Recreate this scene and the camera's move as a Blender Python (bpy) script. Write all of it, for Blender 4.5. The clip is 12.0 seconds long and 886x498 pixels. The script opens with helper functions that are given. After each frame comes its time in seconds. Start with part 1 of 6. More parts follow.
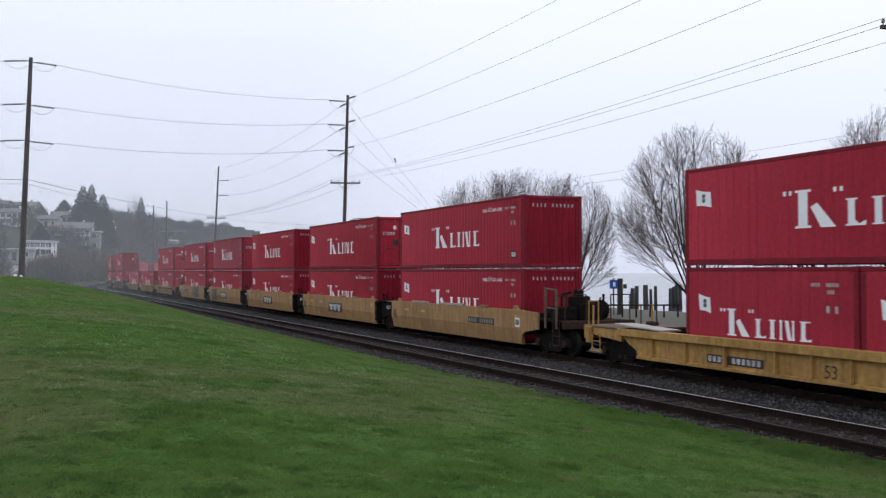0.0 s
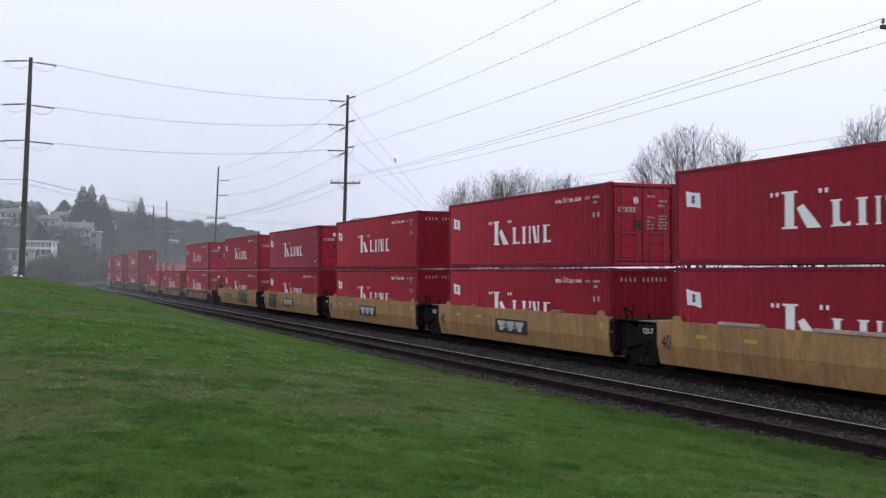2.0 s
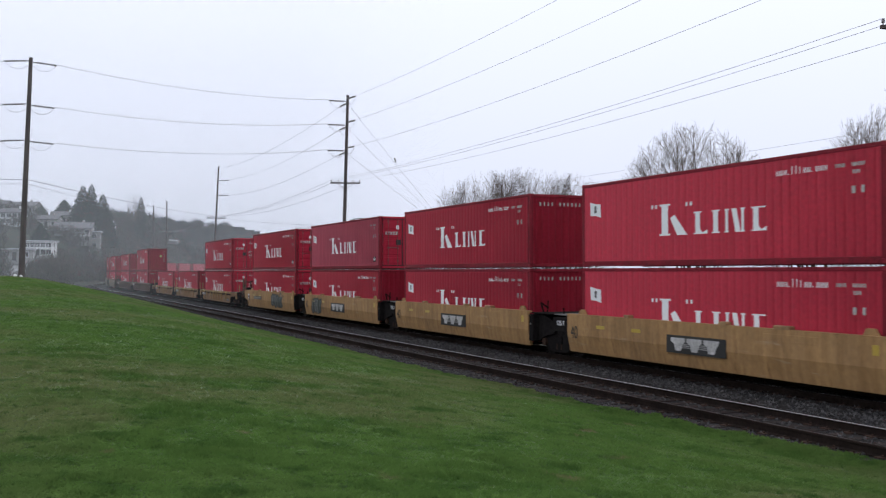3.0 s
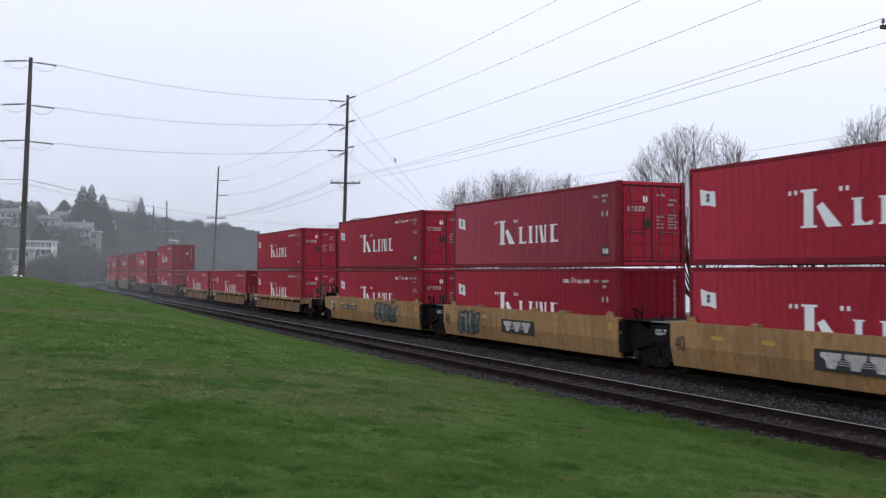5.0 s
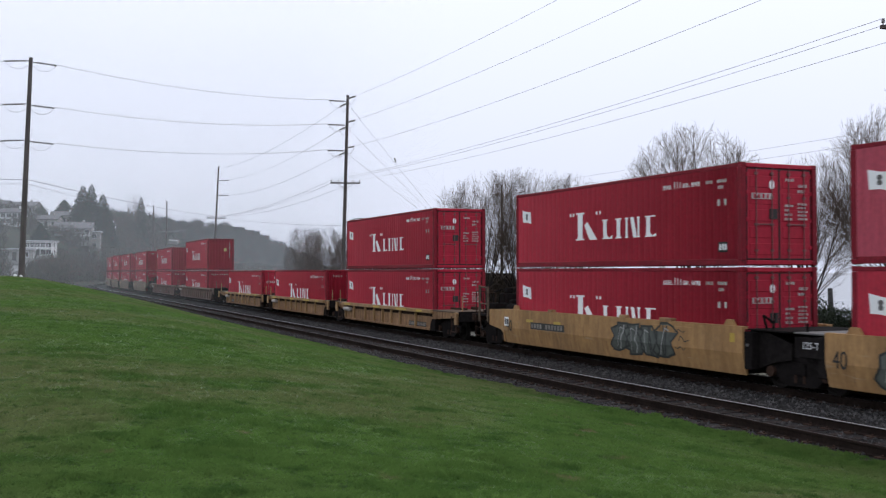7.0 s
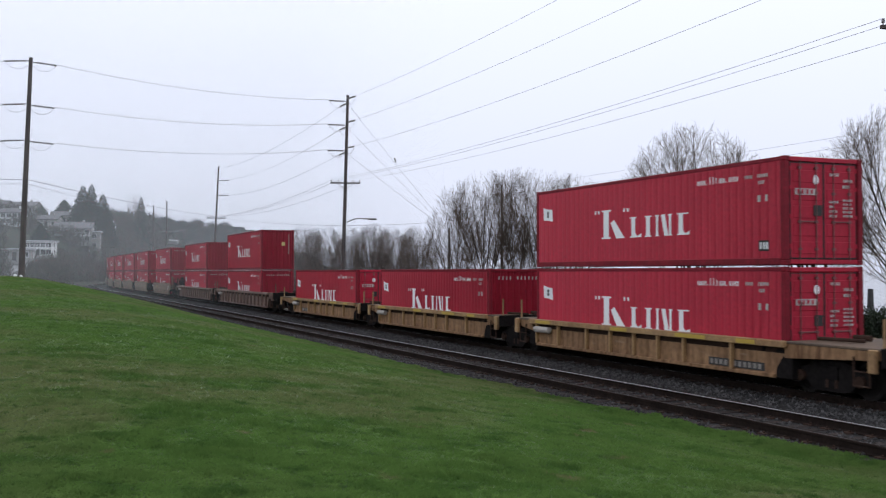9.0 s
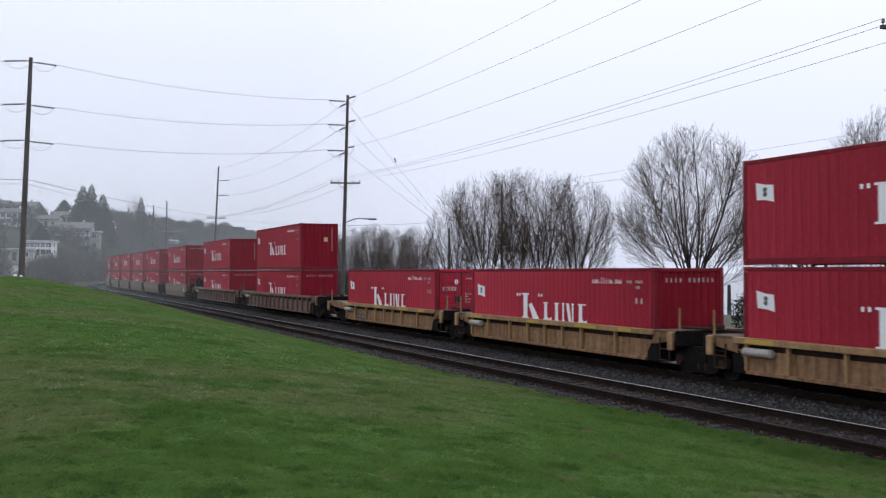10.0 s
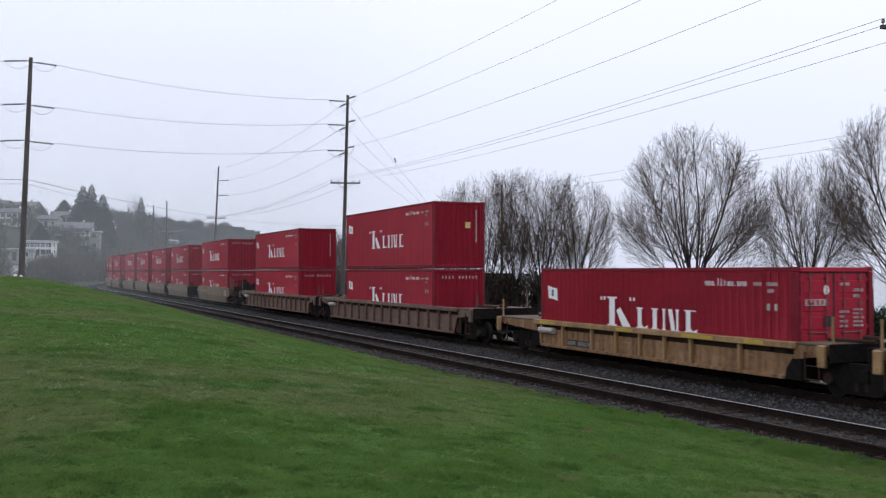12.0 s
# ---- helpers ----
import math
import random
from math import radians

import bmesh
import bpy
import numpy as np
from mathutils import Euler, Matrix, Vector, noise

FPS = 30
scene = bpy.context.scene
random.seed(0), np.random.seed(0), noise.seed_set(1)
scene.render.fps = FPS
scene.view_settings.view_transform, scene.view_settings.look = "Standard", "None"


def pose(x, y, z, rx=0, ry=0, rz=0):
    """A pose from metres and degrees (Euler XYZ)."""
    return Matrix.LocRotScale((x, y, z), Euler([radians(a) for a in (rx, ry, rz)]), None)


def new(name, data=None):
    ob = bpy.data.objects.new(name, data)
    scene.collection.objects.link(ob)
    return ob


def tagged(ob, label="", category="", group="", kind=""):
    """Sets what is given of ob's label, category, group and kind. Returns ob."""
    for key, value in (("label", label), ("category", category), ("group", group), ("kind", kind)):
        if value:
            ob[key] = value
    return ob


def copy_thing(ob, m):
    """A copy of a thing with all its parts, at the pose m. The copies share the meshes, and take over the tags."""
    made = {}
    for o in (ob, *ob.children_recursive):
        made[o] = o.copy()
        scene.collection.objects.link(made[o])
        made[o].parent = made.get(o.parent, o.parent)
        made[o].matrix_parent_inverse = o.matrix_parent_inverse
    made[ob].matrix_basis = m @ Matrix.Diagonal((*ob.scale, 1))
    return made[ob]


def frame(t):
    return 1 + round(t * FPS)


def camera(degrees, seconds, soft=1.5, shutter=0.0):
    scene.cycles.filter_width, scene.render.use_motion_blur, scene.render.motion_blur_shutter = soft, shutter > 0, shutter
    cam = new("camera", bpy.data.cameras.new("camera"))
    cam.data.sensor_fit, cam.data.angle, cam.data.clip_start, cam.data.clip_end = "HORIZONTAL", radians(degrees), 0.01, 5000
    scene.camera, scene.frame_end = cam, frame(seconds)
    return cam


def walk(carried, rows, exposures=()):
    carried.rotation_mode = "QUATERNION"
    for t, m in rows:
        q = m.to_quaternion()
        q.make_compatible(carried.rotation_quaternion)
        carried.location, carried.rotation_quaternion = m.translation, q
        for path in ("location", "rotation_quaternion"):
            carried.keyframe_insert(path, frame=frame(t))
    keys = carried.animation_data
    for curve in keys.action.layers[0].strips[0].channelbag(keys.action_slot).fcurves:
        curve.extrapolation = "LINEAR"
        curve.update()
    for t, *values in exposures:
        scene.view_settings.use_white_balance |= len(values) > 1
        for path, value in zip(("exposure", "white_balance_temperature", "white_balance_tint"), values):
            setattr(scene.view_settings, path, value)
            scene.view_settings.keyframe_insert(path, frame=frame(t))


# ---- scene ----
# The camera stands on a mown lawn above the line; z = 0 is the top of the rails.
EYE = 2.8
cam = camera(47.15, 12.0, soft=1.25, shutter=0.2)
STAND = pose(0, 0, EYE, 91.296, 0, 0)
walk(cam, [(0, STAND), (12, STAND)], exposures=[(0, 0.0), (12, 0.0)])

# ---- overcast daylight ----
world = bpy.data.worlds.new("overcast_sky")
scene.world = world
world.use_nodes = True
wn, wl = world.node_tree.nodes, world.node_tree.links
wn.clear()
w_out = wn.new("ShaderNodeOutputWorld")
w_bg = wn.new("ShaderNodeBackground")
w_sky = wn.new("ShaderNodeTexSky")
w_sky.sky_type, w_sky.sun_disc = "NISHITA", False
SUN_ELEV, SUN_TURN = radians(48), radians(60)
w_sky.sun_elevation, w_sky.sun_rotation = SUN_ELEV, SUN_TURN
w_sky.air_density, w_sky.dust_density = 1.0, 3.0
w_grey = wn.new("ShaderNodeMix")
w_grey.data_type = "RGBA"
w_grey.inputs[0].default_value = 0.93
w_coord = wn.new("ShaderNodeTexCoord")
w_sep = wn.new("ShaderNodeSeparateXYZ")
w_ramp = wn.new("ShaderNodeValToRGB")
w_noise = wn.new("ShaderNodeTexNoise")
w_noise.inputs["Scale"].default_value, w_noise.inputs["Detail"].default_value = 1.3, 3
w_cloud = wn.new("ShaderNodeMix")
w_cloud.data_type, w_cloud.blend_type = "RGBA", "MULTIPLY"
w_cloud.inputs[0].default_value = 0.10
wl.new(w_coord.outputs["Generated"], w_sep.inputs[0])
wl.new(w_sep.outputs["Z"], w_ramp.inputs[0])
# a pale cloud deck, dimmer in the mist along the horizon
w_ramp.color_ramp.elements[0].position, w_ramp.color_ramp.elements[0].color = 0.0, (7.9, 8.4, 10.15, 1)
w_ramp.color_ramp.elements[1].position, w_ramp.color_ramp.elements[1].color = 0.30, (10.7, 11.2, 13.15, 1)
wl.new(w_sky.outputs[0], w_grey.inputs["A"])
wl.new(w_ramp.outputs[0], w_cloud.inputs["A"])
wl.new(w_coord.outputs["Generated"], w_noise.inputs["Vector"])
wl.new(w_noise.outputs["Fac"], w_cloud.inputs["B"])
wl.new(w_cloud.outputs["Result"], w_grey.inputs["B"])
wl.new(w_grey.outputs["Result"], w_bg.inputs["Color"])
w_bg.inputs["Strength"].default_value = 0.10
wl.new(w_bg.outputs[0], w_out.inputs[0])
sun = new("sun", bpy.data.lights.new("sun", "SUN"))
sun.data.energy, sun.data.angle, sun.data.color = 0.5, radians(40), (1.0, 0.97, 0.93)
sun.matrix_world = Matrix.Rotation(-SUN_TURN, 4, "Z") @ Matrix.Rotation(radians(-90) + SUN_ELEV, 4, "X")

# ---- materials ----


def material(name, base, rough=0.7, metal=0.0, vary=0.25, fine=18.0, coarse=1.2, bump=0.15, second=None, streak=0.0, spread=0.0, island=0.0, specular=0.5, thin=0.0, rust=0.0, scuff=0.0):
    """A surface with variation at two scales, optional second colour in blotches, vertical streaks, rust runs, pale scuffs and a spread from piece to piece."""
    m = bpy.data.materials.new(name)
    m.use_nodes = True
    nd, lk = m.node_tree.nodes, m.node_tree.links
    b = nd["Principled BSDF"]
    b.inputs["Metallic"].default_value = metal
    b.inputs["Specular IOR Level"].default_value = specular
    co = nd.new("ShaderNodeTexCoord")
    n1, n2 = nd.new("ShaderNodeTexNoise"), nd.new("ShaderNodeTexNoise")
    for n, sc, de in ((n1, coarse, 5), (n2, fine, 4)):
        n.inputs["Scale"].default_value, n.inputs["Detail"].default_value = sc, de
        lk.new(co.outputs["Object"], n.inputs["Vector"])
    dark = [c * (1 - vary) for c in base]
    light = [min(1, c * (1 + vary * 0.6)) for c in base]
    r1 = nd.new("ShaderNodeValToRGB")
    r1.color_ramp.elements[0].position, r1.color_ramp.elements[1].position = 0.32, 0.68
    r1.color_ramp.elements[0].color = (*(second or dark), 1)
    r1.color_ramp.elements[1].color = (*base, 1)
    lk.new(n1.outputs["Fac"], r1.inputs[0])
    r2 = nd.new("ShaderNodeValToRGB")
    r2.color_ramp.elements[0].position, r2.color_ramp.elements[1].position = 0.3, 0.7
    r2.color_ramp.elements[0].color = (1 - vary, 1 - vary, 1 - vary, 1)
    r2.color_ramp.elements[1].color = (1 + vary * 0.4, 1 + vary * 0.4, 1 + vary * 0.4, 1)
    lk.new(n2.outputs["Fac"], r2.inputs[0])
    mx = nd.new("ShaderNodeMix")
    mx.data_type, mx.blend_type = "RGBA", "MULTIPLY"
    mx.inputs[0].default_value = 1.0
    lk.new(r1.outputs[0], mx.inputs["A"])
    lk.new(r2.outputs[0], mx.inputs["B"])
    colour = mx.outputs["Result"]
    if streak:
        mp, n3 = nd.new("ShaderNodeMapping"), nd.new("ShaderNodeTexNoise")
        mp.inputs["Scale"].default_value = (3.0, 3.0, 0.25)
        n3.inputs["Scale"].default_value, n3.inputs["Detail"].default_value = 2.0, 6
        lk.new(co.outputs["Object"], mp.inputs[0])
        lk.new(mp.outputs[0], n3.inputs["Vector"])
        r3 = nd.new("ShaderNodeValToRGB")
        r3.color_ramp.elements[0].position, r3.color_ramp.elements[1].position = 0.35, 0.6
        k = 1 - streak
        r3.color_ramp.elements[0].color, r3.color_ramp.elements[1].color = (k, k * 0.96, k * 0.92, 1), (1, 1, 1, 1)
        lk.new(n3.outputs["Fac"], r3.inputs[0])
        m3 = nd.new("ShaderNodeMix")
        m3.data_type, m3.blend_type = "RGBA", "MULTIPLY"
        m3.inputs[0].default_value = 1.0
        lk.new(colour, m3.inputs["A"])
        lk.new(r3.outputs[0], m3.inputs["B"])
        colour = m3.outputs["Result"]
    # rust that runs down from the seams, and pale scuffs along the way the thing travels
    for amount, tint, scale, lo, hi in ((rust, (0.085, 0.036, 0.016), (5.0, 5.0, 0.7), 0.56, 0.70), (scuff, (0.50, 0.42, 0.31), (0.7, 3.0, 5.0), 0.62, 0.72)):
        if amount:
            mp, n4, r4, m4 = nd.new("ShaderNodeMapping"), nd.new("ShaderNodeTexNoise"), nd.new("ShaderNodeMapRange"), nd.new("ShaderNodeMix")
            mp.inputs["Scale"].default_value = scale
            n4.inputs["Scale"].default_value, n4.inputs["Detail"].default_value, n4.inputs["Roughness"].default_value = 1.0, 8, 0.62
            lk.new(co.outputs["Object"], mp.inputs[0])
            lk.new(mp.outputs[0], n4.inputs["Vector"])
            r4.inputs["From Min"].default_value, r4.inputs["From Max"].default_value, r4.inputs["To Max"].default_value = lo, hi, amount
            lk.new(n4.outputs["Fac"], r4.inputs[0])
            m4.data_type = "RGBA"
            m4.inputs["B"].default_value = (*tint, 1)
            lk.new(r4.outputs[0], m4.inputs[0])
            lk.new(colour, m4.inputs["A"])
            colour = m4.outputs["Result"]
    if spread or island:
        src = nd.new("ShaderNodeNewGeometry") if island else nd.new("ShaderNodeObjectInfo")
        mr = nd.new("ShaderNodeMapRange")
        amount = island or spread
        mr.inputs["To Min"].default_value, mr.inputs["To Max"].default_value = 1 - amount, 1 + amount
        lk.new(src.outputs["Random Per Island" if island else "Random"], mr.inputs[0])
        hs = nd.new("ShaderNodeHueSaturation")
        lk.new(mr.outputs[0], hs.inputs["Value"])
        lk.new(colour, hs.inputs["Color"])
        colour = hs.outputs[0]
    lk.new(colour, b.inputs["Base Color"])
    rr = nd.new("ShaderNodeMapRange")
    rr.inputs["To Min"].default_value, rr.inputs["To Max"].default_value = max(0.03, rough - 0.12), min(1, rough + 0.12)
    lk.new(n2.outputs["Fac"], rr.inputs[0])
    lk.new(rr.outputs[0], b.inputs["Roughness"])
    if bump:
        bp = nd.new("ShaderNodeBump")
        bp.inputs["Strength"].default_value, bp.inputs["Distance"].default_value = bump, 0.02
        lk.new(n2.outputs["Fac"], bp.inputs["Height"])
        lk.new(bp.outputs[0], b.inputs["Normal"])
    if thin:
        # leaves and blades let light through
        tr, mixed = nd.new("ShaderNodeBsdfTranslucent"), nd.new("ShaderNodeMixShader")
        mixed.inputs[0].default_value = thin
        lk.new(colour, tr.inputs["Color"])
        lk.new(b.outputs[0], mixed.inputs[1])
        lk.new(tr.outputs[0], mixed.inputs[2])
        lk.new(mixed.outputs[0], nd["Material Output"].inputs["Surface"])
    return m


# One red paint: sides set lighter, ends deeper, to balance how light strikes them.
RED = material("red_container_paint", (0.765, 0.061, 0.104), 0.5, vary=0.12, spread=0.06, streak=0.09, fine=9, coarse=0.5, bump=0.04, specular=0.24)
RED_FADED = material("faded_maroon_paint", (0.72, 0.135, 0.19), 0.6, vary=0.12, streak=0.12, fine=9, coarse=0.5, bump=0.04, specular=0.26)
RED_ENDS = material("red_paint_for_lit_ends", (0.475, 0.022, 0.049), 0.5, vary=0.14, streak=0.12, fine=9, coarse=0.5, bump=0.04, specular=0.2)
RED_RAIL = material("dark_red_rail_paint", (0.27, 0.014, 0.028), 0.6, vary=0.35, fine=14, specular=0.2)
WHITE = material("white_marking_film", (0.90, 0.90, 0.89), 0.5, vary=0.06, fine=25)
CREAM = material("yellowed_marking_film", (0.62, 0.48, 0.18), 0.5, vary=0.12)
STEEL = material("worn_red_rod", (0.24, 0.085, 0.085), 0.5, 0.1, vary=0.3, fine=14, rust=0.4)
RUBBER = material("black_gasket", (0.02, 0.02, 0.02), 0.7)
YELLOW = material("ochre_car_paint", (0.51, 0.298, 0.090), 0.6, vary=0.24, streak=0.26, fine=7, coarse=0.6, specular=0.2, rust=0.55, scuff=0.25)
# Panel tan holds dirt plus the top rail's shade; rails and ribs stay paler.
TAN = material("weathered_shaded_tan_paint", (0.375, 0.218, 0.108), 0.7, vary=0.30, streak=0.40, fine=6, coarse=0.9, second=(0.26, 0.146, 0.076), specular=0.2, rust=0.85, scuff=0.25)
TAN_PALE = material("tan_top_rail_paint", (0.44, 0.28, 0.125), 0.6, vary=0.28, streak=0.1, coarse=1.6, second=(0.29, 0.170, 0.085), specular=0.3, rust=0.8, scuff=0.3)
BROWN = material("rusty_brown_paint", (0.23, 0.135, 0.095), 0.7, vary=0.35, streak=0.35, fine=6, second=(0.15, 0.09, 0.07), rust=0.6)
GREYTAN = material("dusty_tan_paint", (0.27, 0.205, 0.145), 0.65, vary=0.22, streak=0.22, fine=6, specular=0.25)
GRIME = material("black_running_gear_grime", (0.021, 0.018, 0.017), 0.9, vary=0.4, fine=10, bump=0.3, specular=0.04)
RUST_AND_SHADE = material("rusted_iron_and_slot_shade", (0.060, 0.034, 0.023), 0.85, vary=0.4, fine=14, bump=0.3, specular=0.15)
WHEEL = material("wheel_steel", (0.024, 0.021, 0.019), 0.8, 0.0, vary=0.3, specular=0.08)
DARKPLATE = material("black_stencil_panel", (0.025, 0.023, 0.020), 0.6, vary=0.3)
STENCIL = material("worn_white_stencil", (0.60, 0.58, 0.54), 0.6, vary=0.35, fine=14)
FAINT = material("weathered_grey_stencil", (0.30, 0.275, 0.24), 0.7, vary=0.35, fine=14)
GRAFFITI_PALE = material("pale_spray_outline", (0.42, 0.43, 0.40), 0.6, vary=0.2)
GRAFFITI = material("grey_green_spray_paint", (0.12, 0.135, 0.115), 0.6, vary=0.4, fine=5)
GRAFFITI_LINE = material("dark_spray_outline", (0.03, 0.035, 0.03), 0.6)
SAFETY = material("yellow_reflector", (0.50, 0.34, 0.05), 0.4, vary=0.1)
GRATING = material("worn_grating_steel", (0.17, 0.16, 0.15), 0.7, 0.2, vary=0.3, fine=30)
WOODPOLE = material("creosoted_pole_wood", (0.115, 0.096, 0.088), 0.85, vary=0.35, streak=0.3, fine=20)
WIRE = material("dull_conductor", (0.10, 0.10, 0.11), 0.5, 0.6, vary=0.1, bump=0)
INSUL = material("grey_insulator", (0.16, 0.15, 0.15), 0.4, vary=0.15)
RAILTOP = material("rail_steel", (0.030, 0.0215, 0.0175), 0.9, 0.0, vary=0.35, fine=12, specular=0.04)
RAILSHINE = material("polished_rail_head", (0.42, 0.41, 0.40), 0.35, 1.0, vary=0.1, bump=0)
TIE = material("weathered_tie_wood", (0.036, 0.027, 0.022), 0.85, vary=0.4, streak=0.3, fine=16, spread=0.35, specular=0.2)
BALLAST = material("crushed_basalt_bed", (0.029, 0.027, 0.025), 0.85, vary=0.45, fine=22, coarse=0.8, bump=0.8, specular=0.2)
STONE = material("crushed_basalt_stone", (0.060, 0.057, 0.054), 0.75, vary=0.3, fine=20, island=0.75, specular=0.3)

# ---- the line of the track: straight past the lawn, then an easy curve to the right ----
PSI, S_CURVE, L_EASE, RADIUS = radians(-23.25), 155.4, 60.0, 345.2
NEAR_LINE, TRAIN_LINE = 13.70, 18.04
_ST = np.arange(-150.0, 700.0, 1.0)
_KAP = np.clip((_ST - S_CURVE) / L_EASE, 0, 1) / RADIUS
_HD = PSI + np.concatenate(([0], np.cumsum((_KAP[1:] + _KAP[:-1]) / 2)))
_MX = np.concatenate(([0], np.cumsum(np.sin((_HD[1:] + _HD[:-1]) / 2))))
_MY = np.concatenate(([0], np.cumsum(np.cos((_HD[1:] + _HD[:-1]) / 2))))
_i0 = int(np.argmin(abs(_ST)))
_MX, _MY = _MX - _MX[_i0] + TRAIN_LINE * math.cos(PSI), _MY - _MY[_i0] - TRAIN_LINE * math.sin(PSI)


def on_line(s, off=0.0):
    """Place and heading at s metres along the train's track, off metres to the right of it."""
    x, y, h = np.interp(s, _ST, _MX), np.interp(s, _ST, _MY), np.interp(s, _ST, _HD)
    return x + off * np.cos(h), y - off * np.sin(h), h


def to_line(x, y):
    """Along and across the line (0 across at the camera's side origin) for arrays of places."""
    x, y = np.atleast_1d(x).astype(float), np.atleast_1d(y).astype(float)
    step = slice(0, None, 2)
    mx, my, st = _MX[step], _MY[step], _ST[step]
    k = np.empty(len(x), int)
    for a in range(0, len(x), 4000):
        d = (x[a:a + 4000, None] - mx) ** 2 + (y[a:a + 4000, None] - my) ** 2
        k[a:a + 4000] = d.argmin(1)
    h = _HD[step][k]
    dx, dy = x - mx[k], y - my[k]
    return st[k] + dx * np.sin(h) + dy * np.cos(h), TRAIN_LINE + dx * np.cos(h) - dy * np.sin(h)


def smooth(a):
    a = np.clip(a, 0, 1)
    return a * a * (3 - 2 * a)


def lawn_height(s, l):
    top = np.interp(s, [-60, -10, 0, 20, 40, 60, 75, 95, 130, 200], [1.0, 1.05, 1.15, 1.35, 1.85, 2.3, 2.5, 2.3, 1.2, 0.6])
    return top - (top + 0.24) * np.clip(np.maximum(l, 0) / 11.95, 0, 1) ** 1.45


def ground_height(x, y):
    x, y = np.atleast_1d(x).astype(float), np.atleast_1d(y).astype(float)
    s, l = to_line(x, y)
    z = np.where(l < 12.4, lawn_height(s, l), -0.30)
    z = np.where(l >= 20.5, -0.30 - 0.3 * smooth((l - 20.5) / 2.0), z)
    z = np.where(l > 24, -0.60 + 0.45 * smooth((l - 24) / 8.0), z)
    z = np.where(l > 46, -0.15 - 4.2 * smooth((l - 46) / 8.0), z)
    # the hillside beyond the bend, steeper and nearer on the landward side
    r, b = np.hypot(x, y), np.degrees(np.arctan2(x, np.maximum(y, 1e-3)))
    foot = np.interp(b, [-60, -23.5, -20.8, -18, -15, -12, -9, -6], [190, 225, 240, 300, 420, 480, 560, 700])
    rise = np.interp(b, [-60, -23.5, -20.8, -18, -15, -12, -9, -7, -4.5], [0.066, 0.062, 0.058, 0.049, 0.045, 0.040, 0.024, 0.010, 0.0])
    hill = rise * (foot + 175) * smooth((r - foot) / 190.0) * smooth((-1.0 - l) / 14.0)
    z = z + np.where(y > 0, hill, 0.0)
    # towards the bay the far land sinks below the water
    bay = smooth((b + 6.5) / 3.0) * smooth((r - 160) / 60.0) * ((abs(l - TRAIN_LINE) > 30) | (s > 470)) * (y > 0)
    return z * (1 - bay) - 4.4 * bay


# ---- mesh helpers ----
def add_box(bm, x0, x1, y0, y1, z0, z1):
    v = [bm.verts.new(c) for c in ((x0, y0, z0), (x1, y0, z0), (x1, y1, z0), (x0, y1, z0), (x0, y0, z1), (x1, y0, z1), (x1, y1, z1), (x0, y1, z1))]
    for q in ((3, 2, 1, 0), (4, 5, 6, 7), (0, 1, 5, 4), (1, 2, 6, 5), (2, 3, 7, 6), (3, 0, 4, 7)):
        bm.faces.new([v[i] for i in q])
    return v


def boxes(*rows, bevel=0.0):
    bm = bmesh.new()
    for r in rows:
        add_box(bm, *r)
    if bevel:
        bmesh.ops.bevel(bm, geom=bm.edges[:], offset=bevel, segments=1, affect="EDGES")
    return bm


def extruded(outline, axis, a, b, bevel=0.0):
    """A solid from a closed outline in the two other axes, from a to b along axis."""
    bm = bmesh.new()
    ring = []
    for t in (a, b):
        row = []
        for u, w in outline:
            c = {"x": (t, u, w), "y": (u, t, w), "z": (u, w, t)}[axis]
            row.append(bm.verts.new(c))
        ring.append(row)
    n = len(outline)
    for i in range(n):
        j = (i + 1) % n
        bm.faces.new((ring[0][i], ring[0][j], ring[1][j], ring[1][i]))
    bm.faces.new(ring[0][::-1])
    bm.faces.new(ring[1])
    bmesh.ops.recalc_face_normals(bm, faces=bm.faces[:])
    if bevel:
        bmesh.ops.bevel(bm, geom=bm.edges[:], offset=bevel, segments=1, affect="EDGES")
    return bm


def rod(bm, a, b, r0, r1=None, sides=8):
    """A tapered round bar from a to b."""
    a, b = Vector(a), Vector(b)
    r1 = r0 if r1 is None else r1
    q = (b - a).to_track_quat("Z", "Y")
    rings = []
    for p, r in ((a, r0), (b, r1)):
        rings.append([bm.verts.new(p + q @ Vector((r * math.cos(2 * math.pi * i / sides), r * math.sin(2 * math.pi * i / sides), 0))) for i in range(sides)])
    for i in range(sides):
        j = (i + 1) % sides
        bm.faces.new((rings[0][i], rings[0][j], rings[1][j], rings[1][i]))
    bm.faces.new(rings[0][::-1])
    bm.faces.new(rings[1])
    return bm


def rods(*rows, sides=8):
    bm = bmesh.new()
    for a, b, r in rows:
        rod(bm, a, b, r, sides=sides)
    return bm


def mesh_of(name, bm, mat):
    me = bpy.data.meshes.new(name)
    bm.to_mesh(me)
    bm.free()
    me.materials.append(mat)
    return me


def part(name, bm, mat, parent=None, label=""):
    """Links a bmesh (or a mesh that is shared) as one object under a thing."""
    me = mesh_of(name, bm, mat) if isinstance(bm, bmesh.types.BMesh) else bm
    ob = new(name, me)
    if parent:
        ob.parent = parent
    return tagged(ob, label)


def raw(name, verts, faces, mat, parent=None, soft=False):
    me = bpy.data.meshes.new(name)
    me.from_pydata([tuple(v) for v in verts], [], [tuple(f) for f in faces])
    me.materials.append(mat)
    if soft:
        me.polygons.foreach_set("use_smooth", [True] * len(me.polygons))
    ob = new(name, me)
    if parent:
        ob.parent = parent
    return ob
